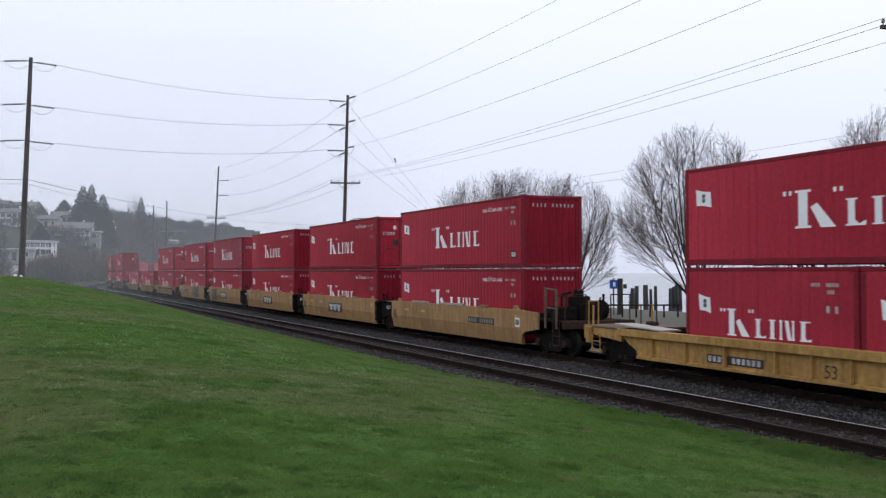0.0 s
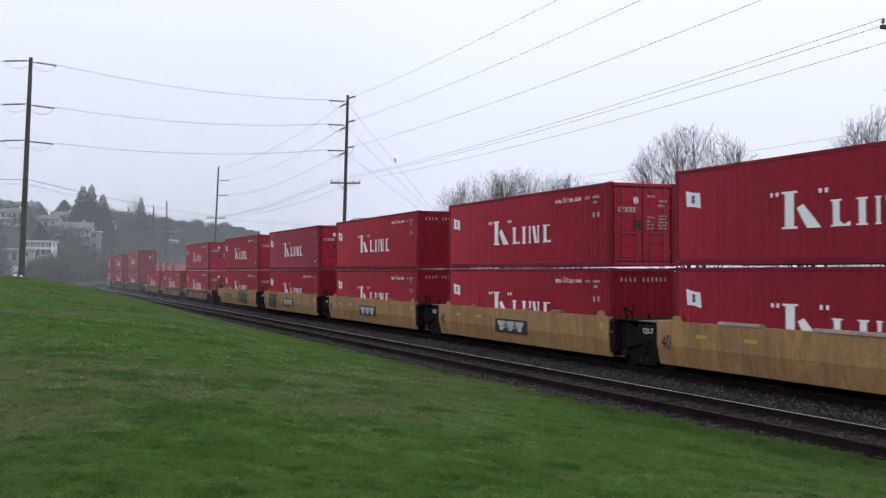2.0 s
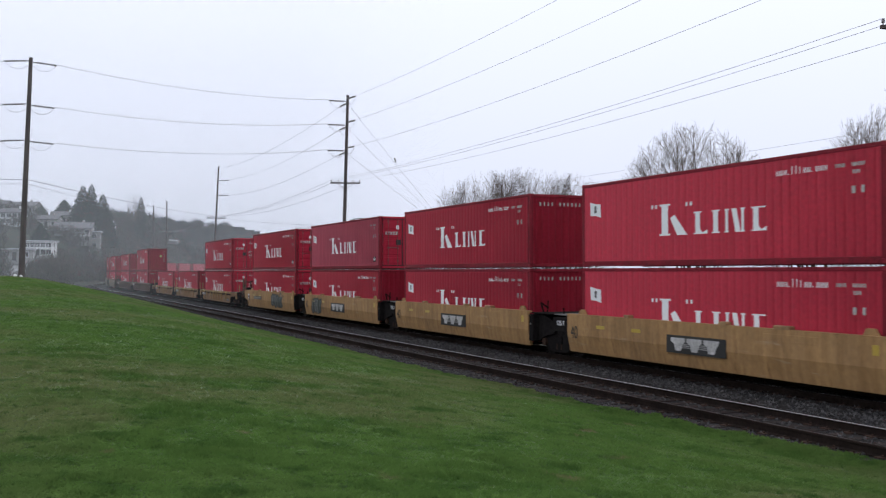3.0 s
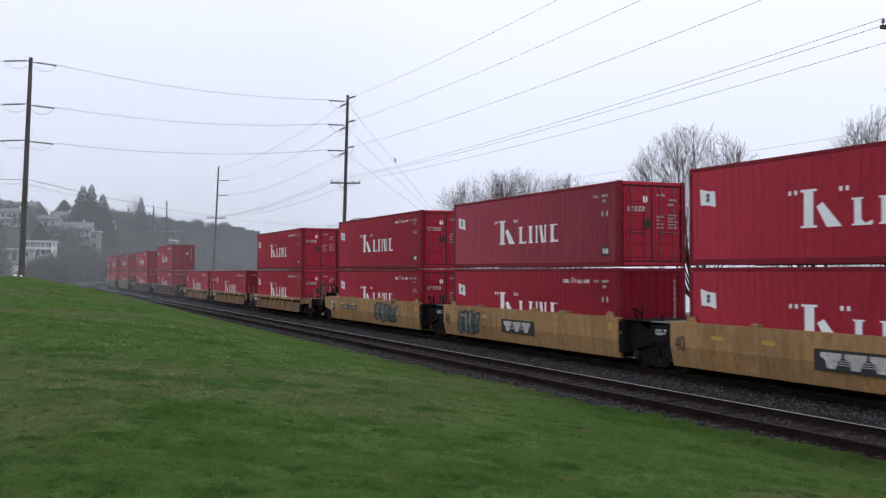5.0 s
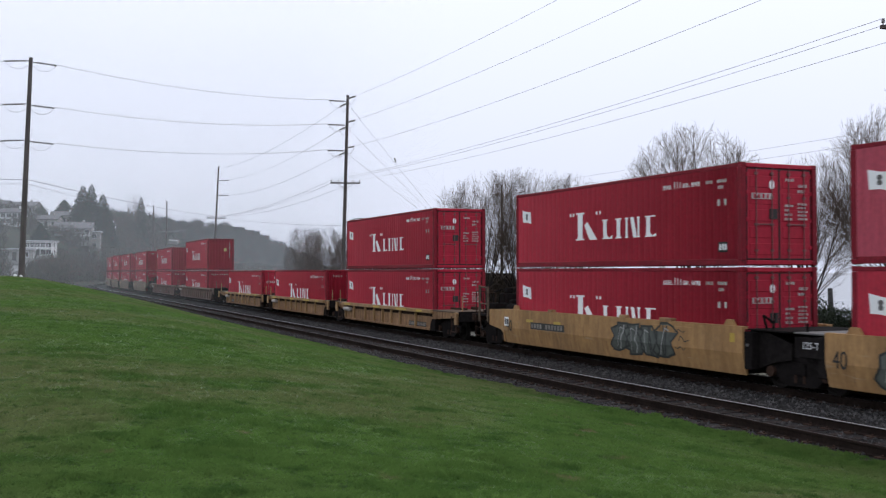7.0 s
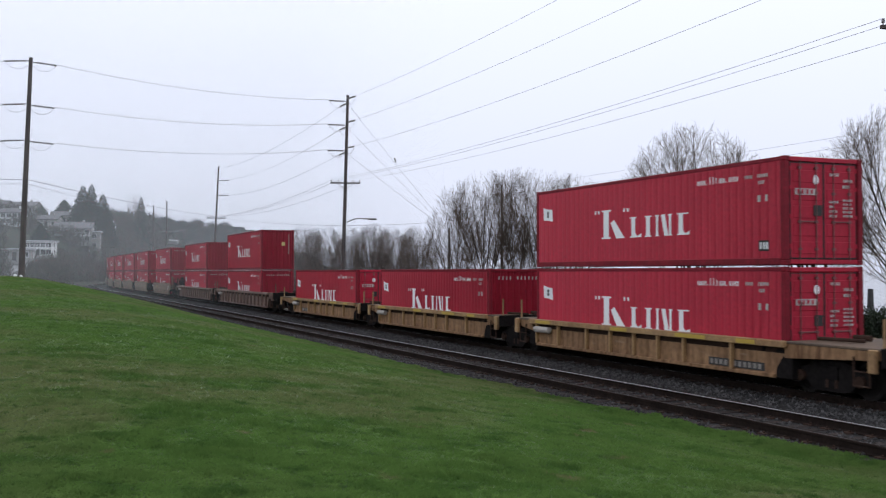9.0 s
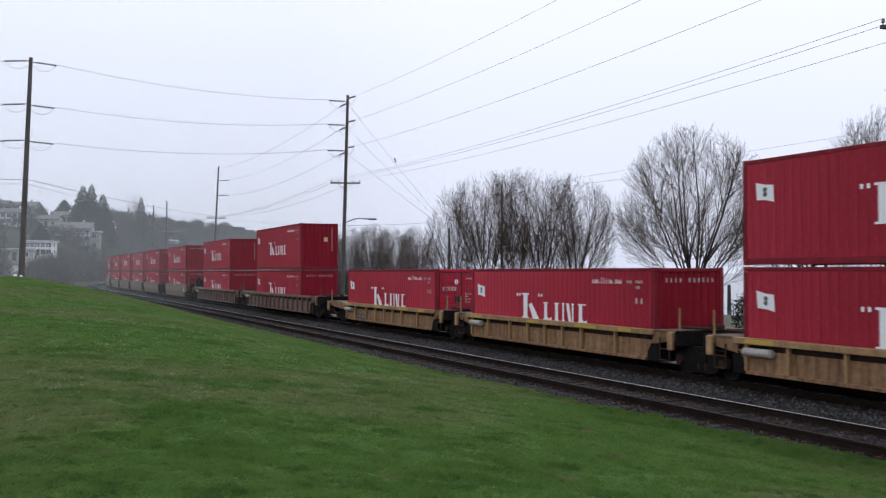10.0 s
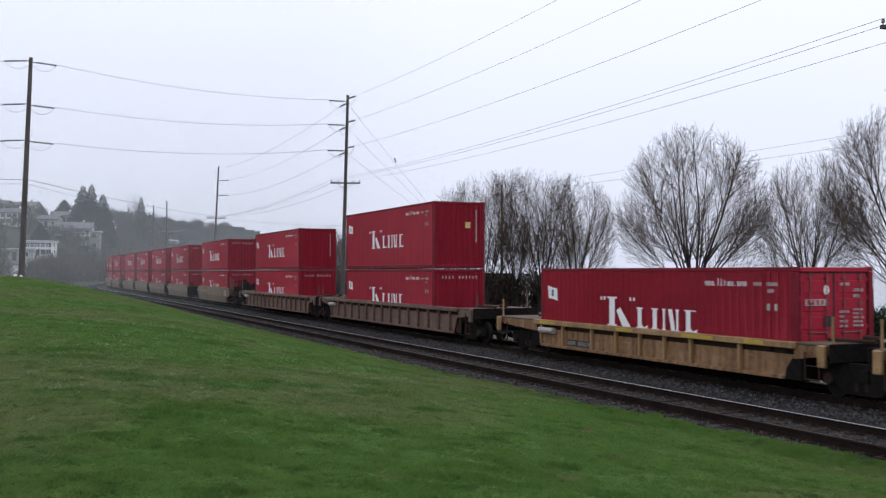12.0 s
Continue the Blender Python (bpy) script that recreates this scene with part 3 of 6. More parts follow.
def well_floor(car, x0, x1, paint):
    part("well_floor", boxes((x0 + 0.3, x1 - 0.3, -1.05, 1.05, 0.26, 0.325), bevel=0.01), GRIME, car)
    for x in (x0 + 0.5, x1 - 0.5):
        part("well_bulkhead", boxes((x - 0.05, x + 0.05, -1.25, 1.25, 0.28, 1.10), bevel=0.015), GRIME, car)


def smooth_car(label, paint, lead=True, tail=True, logo=None, number=None, spray=(), forty=True, span=15.7, reach=2.75, ridge=1.46, strips=()):
    """A unit with smooth folded sides round a 40-foot well. lead, tail: a free end with platform and coupler; else it shares a truck."""
    car = car_base("well_car", label)
    x0, x1 = -6.64, 6.36
    t = ridge
    # folded side: upright above, raked inwards below, tapering up at a free end
    o = [(-1.445, t), (-1.445, 0.80), (-1.33, 0.26), (-1.25, 0.26), (-1.36, 0.82), (-1.36, t - 0.06), (-1.27, t - 0.06), (-1.27, t)]
    for sy in (1, -1):
        part("side_sill", extruded([(u * sy, w) for u, w in o], "x", x0, x1), paint, car)
        for sx, free, xe in ((1, lead, x1), (-1, tail, x0)):
            if free:
                taper = [(xe, 0.28), (xe + sx * 0.06, 0.60), (xe + sx * 0.30, 0.72), (xe + sx * 1.22, 0.84), (xe + sx * 1.22, t - 0.05), (xe, t)]
                part("side_taper", extruded(taper, "y", sy * -1.435, sy * -1.36), paint, car)
    clip = mesh_of("guide_lip", extruded([(-0.22, 0), (0.22, 0), (0.12, 0.15), (-0.12, 0.15)], "y", -0.03, 0.03), paint)
    for x in (-5.9, 5.75):
        for sy in (-1, 1):
            part("guide_lip", clip, None, car).matrix_basis = pose(x, sy * 1.31, t)
    for x, w in strips:
        part("edge_strip", boxes((x, x + w, -1.47, -1.30, t - 0.01, t + 0.075), bevel=0.012), PALEPLATE, car, "pale timber strip on the sill")
    for x, w in ((-3.4, 0.26), (0.9, 0.30), (2.9, 0.55)):
        part("sill_bracket", boxes((x, x + w, -1.45, -1.26, t - 0.02, t + 0.085), bevel=0.02), TAN_PALE, car)
    # a welded doubler plate and its weld lines
    part("doubler_plate", boxes((2.55, 4.35, -1.452, -1.440, 1.16, 1.34), bevel=0.003), paint, car)
    for x in (-5.62, 5.15):
        part("seam", boxes((x, x + 0.04, -1.4495, -1.440, 0.81, t - 0.03), bevel=0.002), paint, car)
    well_floor(car, x0, x1, paint)
    half = span / 2
    for sx, free in ((1, lead), (-1, tail)):
        xe = x1 if sx > 0 else x0
        if not free:
            # dark end frame reaching to the shared truck
            g = [(xe - sx * 0.05, 0.34), (xe + sx * 0.75, 0.62), (sx * (half - 0.10), 0.74), (sx * (half - 0.10), 1.10), (xe + sx * 0.6, 1.34), (xe - sx * 0.05, 1.36)]
            for y in (-1.16, 1.08):
                part("end_frame", extruded(g, "y", y, y + 0.08), GRIME, car)
            part("end_deck", boxes((min(xe, sx * (half - 0.06)), max(xe, sx * (half - 0.06)), -1.28, 1.28, 1.37, 1.41), bevel=0.008), GRATING if sx < 0 else GRIME, car, "worn steel end deck")
            part("end_beam", boxes((min(xe, xe + sx * 0.28), max(xe, xe + sx * 0.28), -1.40, 1.40, 0.42, 1.34), bevel=0.02), GRIME, car)
            if sx < 0:
                part("end_plate", boxes((xe - 0.95, xe - 0.02, -1.430, -1.405, 0.86, 1.32), bevel=0.004), GRIME, car)
                written("125-T", 0.22, WHITE, car, pose(xe - 0.72, -1.436, 1.06))
                part("brake_rigging", rods(((xe - 0.9, -1.2, 0.9), (xe - 0.1, -1.25, 0.55), 0.04), ((xe - 1.0, -1.0, 1.0), (xe - 1.0, -1.0, 1.6), 0.03), sides=6), GRIME, car)
            else:
                part("end_marking_plate", flat_shapes([bar(xe + 0.08, 0.98, 0.10, 0.07)], -1.405), GRATING, car)
                for a, b, r in (((xe + 0.45, -1.05, 1.38), (xe + 0.42, -1.15, 1.75), 0.03), ((xe + 0.6, -1.0, 1.38), (xe + 0.66, -1.0, 1.82), 0.025), ((xe + 0.42, -1.15, 1.75), (xe + 0.52, -0.9, 1.55), 0.03)):
                    part("hose", rods((a, b, r), sides=6), GRIME, car)
        else:
            xs = xe + sx * reach
            lo, hi = min(xe - sx * 0.1, xs), max(xe - sx * 0.1, xs)
            part("end_platform", boxes((lo, hi, -1.30, 1.30, 1.12, 1.19), bevel=0.01), GRIME, car)
            part("valve_box", boxes((min(xe + sx * 1.5, xe + sx * 2.3), max(xe + sx * 1.5, xe + sx * 2.3), -1.1, -0.5, 1.19, 1.62), bevel=0.04), GRIME, car)
            part("hose_reel", rods(((xe + sx * 1.9, 0.1, 1.5), (xe + sx * 1.9, 0.8, 1.5), 0.30), sides=14), GRIME, car)
            part("centre_sill", boxes((lo, hi, -0.28, 0.28, 0.62, 1.12), bevel=0.02), GRIME, car)
            part("end_sill", boxes((min(xs, xs + sx * 0.12), max(xs, xs + sx * 0.12), -1.38, 1.38, 0.92, 1.20), bevel=0.015), RUST_AND_SHADE, car)
            part("end_beam", boxes((min(xe, xe + sx * 0.2), max(xe, xe + sx * 0.2), -1.35, 1.35, 0.62, 1.36), bevel=0.02), GRIME, car)
            xb = xe + sx * 1.95
            for row in ((xb - 0.22, xb + 0.20, -0.55, 0.10, 1.19, 1.98), (xb + 0.26, xb + 0.62, -0.40, 0.30, 1.19, 1.74), (xb - 0.12, xb + 0.10, -0.40, -0.10, 1.98, 2.20)):
                part("brake_cabinet", boxes(row, bevel=0.03), GRIME, car, "black brake gear cabinet")
            for a, b, r in (((xb - 0.30, -0.75, 1.19), (xb - 0.34, -0.72, 2.02), 0.035), ((xb - 0.34, -0.72, 2.02), (xb + 0.25, -0.70, 2.12), 0.035), ((xb + 0.35, -0.9, 1.19), (xb + 0.42, -0.85, 1.85), 0.03), ((xb - 0.5, -1.05, 1.3), (xb + 0.5, -1.05, 1.42), 0.045), ((xb + 0.30, 0.5, 1.19), (xb + 0.36, 0.5, 2.05), 0.05)):
                part("brake_pipe", rods((a, b, r), sides=6), GRIME, car)
            part("grab_post", rods(((xb - 0.42, -1.30, 0.90), (xb - 0.42, -1.30, 2.30), 0.045), ((xb + 0.32, -1.30, 0.90), (xb + 0.32, -1.30, 2.22), 0.045), ((xb - 0.42, -1.30, 2.24), (xb + 0.32, -1.30, 2.20), 0.03), ((xb - 0.42, -1.30, 1.60), (xb + 0.32, -1.30, 1.58), 0.025), sides=6), DECK, car)
            handrail(car, xs, -1.25, 1.2, 2.05, 0.8, RUST_AND_SHADE)
            handrail(car, xs - sx * 0.7, -1.28, 1.2, 2.0, 0.5, RUST_AND_SHADE)
            handrail(car, xs, 0.5, 1.2, 2.05, 0.75, RUST_AND_SHADE)
            side_ladder(car, xs - sx * 0.4, -1.36, RUST_AND_SHADE)
            coupler(car, xs, sx)
            part("brake_cylinder", rods(((xe + sx * 0.5, -0.55, 1.42), (xe + sx * 1.25, -0.55, 1.42), 0.19), ((xe + sx * 1.4, 0.5, 1.35), (xe + sx * 0.9, 0.5, 1.35), 0.14), sides=12), GRIME, car)
            part("hand_brake_wheel", rods(((xs - sx * 0.25, 0.25, 1.19), (xs - sx * 0.25, 0.25, 1.95), 0.03), ((xs - sx * 0.22, 0.25, 1.62), (xs - sx * 0.26, 0.25, 1.62), 0.25), sides=14), GRIME, car)
            part("end_placard", flat_shapes([bar(xe + (0.05 if sx < 0 else -0.42), 0.86, 0.34, 0.32)], -1.45), WHITE, car, "small white placard")
            part("end_placard_marking", flat_shapes([bar(xe + (0.10 if sx < 0 else -0.37), 0.92, 0.10, 0.20), bar(xe + (0.24 if sx < 0 else -0.23), 0.92, 0.10, 0.20)], -1.455), DARKPLATE, car)
            truck(car, xe + sx * 1.55)
    if not tail:
        truck(car, -half)
    if logo:
        logo_panel(car, *logo)
    if number:
        number_bars(car, *number, -1.448)
    if forty:
        written("40", 0.56, DARKPLATE, car, pose(x0 + 0.22, -1.452, 0.70) @ Matrix.Diagonal((0.78, 1, 1, 1)))
    for x in (-4.9, -3.0, 5.9):
        part("reflector", flat_shapes([bar(x, 1.06, 0.46 if x < 0 else 0.18, 0.10 if x < 0 else 0.22)], -1.4475), SAFETY, car, "yellow reflective strip")
    for k, (x, w) in enumerate(spray):
        graffiti(car, x, w, 11 + k + int(abs(x) * 10))
    return car


def ribbed_car(label, paint, chord, half_well=6.75, ribs=(), top=1.19, end_reach=2.0, number=None, yellow=False, arch=0.0, plate=False, truck_in=0.62, shared=(False, False), free_reach=None, fifty=False):
    """A car whose well has a boxed top rail and upright ribs; its ends carry platforms over the trucks."""
    car = car_base("well_car", label)
    x0, x1 = -half_well, half_well
    bot = 0.32
    for sy in (-1, 1):
        y = sy * 1.30
        slot = 0.20 if yellow else 0.30
        prof = [(x0 - arch, top - slot), (x0 - arch * 0.55, top - 0.44), (x0 - arch * 0.12, bot + 0.22), (x0, bot), (x1, bot), (x1 + arch * 0.12, bot + 0.22), (x1 + arch * 0.55, top - 0.44), (x1 + arch, top - slot)]
        part("side_panel", extruded(prof, "y", y - 0.012, y + 0.012), paint, car)
        # Recessed dark plate: its colour supplies the shade of the slot below the rail.
        part("shade_plate", boxes((x0 - arch, x1 + arch, min(y - sy * 0.09, y - sy * 0.07), max(y - sy * 0.09, y - sy * 0.07), bot + 0.03, top - 0.02)), GRIME if yellow else RUST_AND_SHADE, car)
        r = half_well + arch + 0.05
        part("top_rail", boxes((-r, r, y - 0.16 if sy < 0 else y - 0.04, y + 0.04 if sy < 0 else y + 0.16, top - (0.22 if yellow else 0.155), top), bevel=0.015), chord, car)
        part("bottom_rail", boxes((x0, x1, min(y, y + sy * 0.07), max(y, y + sy * 0.07), bot - 0.02, bot + 0.07), bevel=0.01), paint, car)
        rib = mesh_of("rib", boxes((-0.045, 0.045, min(y + sy * 0.012, y + sy * 0.115), max(y + sy * 0.012, y + sy * 0.115), bot + 0.07, top - 0.16), bevel=0.008), chord)
        for x in ribs:
            part("rib", rib, None, car).matrix_basis = pose(x, 0, 0)
    well_floor(car, x0, x1, paint)
    for sx in (-1, 1):
        xe = sx * (half_well + arch)
        joined = shared[0] if sx > 0 else shared[1]
        xs = xe + sx * (end_reach if joined or not free_reach else free_reach)
        lo, hi = min(xe, xs), max(xe, xs)
        part("end_platform", boxes((lo, hi, -1.34, 1.34, top - 0.06, top), bevel=0.012), DECK, car, "grimy end platform")
        part("centre_sill", boxes((lo - 0.1, hi + 0.1, -0.30, 0.30, 0.62, top - 0.07), bevel=0.02), GRIME, car)
        for sy in (-1, 1):
            part("end_girder", extruded([(xe - sx * 0.02, top - 0.062), (xs, top - 0.062), (xs, top - 0.24), (xe - sx * 0.02, top - 0.40)], "y", sy * 1.28 - 0.05, sy * 1.28 + 0.05), paint, car)
        part("end_sill", boxes((min(xs, xs + sx * 0.10), max(xs, xs + sx * 0.10), -1.42, 1.42, top - 0.40, top + 0.02), bevel=0.015), paint if yellow else GRIME, car)
        part("sill_bracket", boxes((xs - sx * 0.20 - 0.11, xs - sx * 0.20 + 0.11, -1.48, -1.36, top - 0.52, top - 0.02), bevel=0.02), chord, car)
        side_ladder(car, xs - sx * 0.55, -1.38, paint if yellow else RUST_AND_SHADE, top - 0.2)
        part("post", rods(((xs - sx * 0.1, -1.2, top), (xs - sx * 0.1, -1.2, top + 0.62), 0.03), sides=6), chord, car)
        part("post", rods(((xs - sx * 0.1, 1.0, top), (xs - sx * 0.1, 1.0, top + 0.62), 0.03), sides=6), chord, car)
        if yellow:
            handrail(car, xs, -1.3, top, top + 0.75, 0.35, chord)
            handrail(car, xs - sx * 0.05, 0.6, top, top + 0.60, 0.6, RUST_AND_SHADE)
        part("deck_gear", rods(((xe + sx * 0.5, 0.3, top + 0.07), (xe + sx * 1.0, 0.3, top + 0.07), 0.07), ((xe + sx * 0.3, -0.6, top + 0.06), (xe + sx * 1.5, -0.4, top + 0.06), 0.045), sides=10), RUST_AND_SHADE, car)
        if joined:
            if sx < 0:
                truck(car, -7.96)
            part("drawbar", boxes((min(xs, sx * 7.95), max(xs, sx * 7.95), -0.16, 0.16, 0.70, 0.98), bevel=0.03), GRIME, car)
        else:
            coupler(car, xs, sx)
            truck(car, xe + sx * truck_in)
        if joined or arch < 0.4:
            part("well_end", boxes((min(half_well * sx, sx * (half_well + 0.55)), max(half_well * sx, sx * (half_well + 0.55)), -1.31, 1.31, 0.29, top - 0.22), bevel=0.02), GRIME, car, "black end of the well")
        if plate:
            part("walkway_plate", extruded([(xe - sx * 2.2, top + 0.05), (xe + sx * 0.15, top + 0.14), (xe + sx * 0.15, top + 0.10), (xe - sx * 2.2, top + 0.01)], "y", -1.47, -0.80), PALEPLATE, car, "pale walkway plate")
    if chord is TAN_PALE:
        for x, w in ((x0 + 0.1, 1.0), (-1.1, 0.9), (2.1, 1.3), (4.6, 0.7)):
            part("reflector", boxes((x, x + w, -1.464, -1.4605, top - 0.13, top - 0.03)), SAFETY, car, "yellow reflective strip")
    if not yellow:
        part("air_tank", rods(((x0 + 0.02, -1.40, top - 0.34), (x0 + 0.98, -1.40, top - 0.34), 0.105), ((x0 - 0.02, -1.40, top - 0.34), (x0 + 1.02, -1.40, top - 0.34), 0.07), sides=12), PALEPLATE, car, "pale air tank")
    if fifty:
        written("53", 0.42, DARKPLATE, car, pose(-0.95, -1.318, 0.44))
    if number:
        number_bars(car, *number, -1.318, yellow)
    return car


# ---- which load stands on which car: where its leading end stood at the start, metres along the line ----
def build_train():
    move = []

    def load(ob, s, z, dx=0.0):
        move.append((ob, s, z, dx))

    boxes_of = {}

    def box_like(key, **kw):
        if key not in boxes_of:
            boxes_of[key] = container(**kw)
            return boxes_of[key]
        return copy_thing(boxes_of[key], Matrix())

    red = dict(label="red corrugated steel shipping container with white shipping-line mark", paint=RED)
    # Kind "bright" has the same deeper end red as every other kind.
    kinds = {
        "plain": dict(red, end="plain"),
        "doors": dict(red, end="doors", label="red shipping container with locked double doors facing the lawn"),
        "bright": dict(red, end="plain", paint=RED, endpaint=RED_ENDS, label="red shipping container with a plain end wall"),
        "end_column": dict(red, end="plain", endpaint=RED_ENDS, endmark="column", label="red shipping container with white marks down its end"),
        "doors_patched": dict(red, end="doors", endpaint=RED_ENDS, tp=True, label="red shipping container with doors and a dark patch on its side"),
        "patched": dict(red, end="plain", tp=True, label="red shipping container with a small dark patch on its side"),
        "faded": dict(red, end="doors", paint=RED_FADED, web=False, tp=True, label="faded maroon shipping container with locked double doors"),
        "high": dict(red, end="plain", endpaint=RED_ENDS, endmark="column", height=H_HIGH, label="tall red shipping container with a yellow placard on its end"),
        "short": dict(red, end="plain", length=6.058, web=False, label="short red shipping container, one of two in the well"),
    }

    def put(key, s, tier, dx=0.0):
        low = 0.336
        z = low if tier == 0 else low + H_STD + 0.04
        load(box_like(key, **kinds[key]), s, z, dx)

    for unit, s, lower, upper in UNITS:
        c = s + LEN40 / 2
        if lower == "pair":
            put("short", c, 0, 3.05)
            put("short", c, 0, -3.05)
        elif lower:
            put(lower, c, 0)
        if upper:
            put(upper, c, 1)
    lone = [-5.80, -4.35, -2.58, -1.22, 0.02, 1.20, 2.38, 4.33]
    dense = [-8.2 + 1.171 * i for i in range(15)]
    art = "dirty ochre well car with smooth sides"
    cars = {
        1: lambda: ribbed_car("bright ochre well car with few ribs and handrails on its ends", YELLOW, YELLOW, half_well=8.2, ribs=(-7.4, -5.9, -4.3, -2.45, -1.27, -0.1, 1.1, 2.3, 4.1, 5.8, 7.4), top=1.14, end_reach=1.85, number=(-5.05, 0.46, 2.15, 0.22), yellow=True, arch=0.85, plate=True, truck_in=0.35, fifty=True),
        2: lambda: smooth_car(art, TAN_SMOOTH, True, False, number=(1.95, 0.84, 2.3, 0.23), strips=((-4.0, 1.6), (-0.7, 2.1))),
        3: lambda: smooth_car(art + " and a black-and-white panel", TAN_SMOOTH, False, False, logo=(-0.03, 0.62, 2.5, 0.48)),
        4: lambda: smooth_car(art + " and a black-and-white panel", TAN_SMOOTH, False, False, logo=(-0.03, 0.62, 2.5, 0.48)),
        5: lambda: smooth_car(art + " and grey graffiti", TAN_SMOOTH, False, False, logo=(-0.03, 0.62, 2.5, 0.48), spray=((-5.1, 1.9),)),
        6: lambda: smooth_car(art + ", the end unit, with graffiti", TAN_SMOOTH, False, True, number=(-4.6, 0.84, 2.3, 0.23), spray=((0.6, 2.9),)),
    }
    for k in (7, 8, 9):
        cars[k] = lambda k=k: ribbed_car("weathered tan well car with upright ribs", TAN, TAN_PALE, half_well=5.85, ribs=lone, end_reach=1.15, free_reach=2.9, arch=0.35, number=(3.38, 0.42, 2.1, 0.20) if k == 7 else (-4.15, 0.42, 1.45, 0.20) if k == 9 else None, truck_in=1.15, shared=(k != 7, k != 9))
    for k in (10, 11):
        cars[k] = lambda: ribbed_car("rusty brown well car with close-set ribs", BROWN, BROWN, half_well=8.5, ribs=dense, end_reach=1.55, arch=0.5, truck_in=0.5, top=1.36)
    rear = [u[0] for u in UNITS if u[0] >= 12]
    for n_, k in enumerate(rear):
        first, last = n_ % 5 == 0, n_ % 5 == 4
        cars[k] = lambda first=first, last=last: smooth_car("dusty tan articulated well car with smooth sides", GREYTAN, first, last, forty=False, ridge=1.50, reach=3.2)
    for unit, s, lower, upper in UNITS:
        load(cars[unit](), s + LEN40 / 2, 0.0)
    return move


DECK = material("grimy_deck_plate", (0.155, 0.110, 0.072), 0.75, vary=0.35, fine=6, second=(0.11, 0.08, 0.06), specular=0.2)
PALEPLATE = material("pale_worn_plate", (0.43, 0.385, 0.33), 0.6, vary=0.25, fine=8)
TAN_SMOOTH = material("dirty_ochre_car_paint", (0.435, 0.252, 0.100), 0.65, vary=0.17, streak=0.22, fine=7, coarse=1.1, second=(0.34, 0.20, 0.085), specular=0.3, rust=0.5, scuff=0.35)
UNITS = [
    (1, 10.41, "pair", "plain"), (2, 31.98, "bright", "patched"), (3, 47.47, "bright", "doors"), (4, 63.18, "bright", "plain"),
    (5, 78.79, "end_column", "faded"), (6, 94.53, "doors_patched", "doors_patched"), (7, 114.36, "doors_patched", "doors_patched"),
    (8, 130.33, "bright", None), (9, 146.21, "doors_patched", None), (10, 167.95, "bright", "high"), (11, 189.79, "bright", "end_column"),
    (12, 212.07, "bright", "bright"), (13, 231.59, "bright", "bright"), (14, 247.77, "bright", "plain"),
]
UNITS += [(15 + i, 263.4 + 15.7 * i + (5.0 if i >= 2 else 0), "bright", "bright" if i % 2 else "plain") for i in range(8)]


def run(t):
    """How far the train has come at t seconds."""
    return 10.549 * t + 0.0081 * t * t


def stand(s, z, dx=0.0):
    """The pose of a thing of the train whose middle is s metres along the line, dx ahead of it."""
    ax, ay, _ = on_line(s - dx - 5.5)
    bx, by, _ = on_line(s - dx + 5.5)
    return pose((ax + bx) / 2, (ay + by) / 2, z, 0, 0, math.degrees(math.atan2(ay - by, ax - bx)))


TRAIN = build_train()
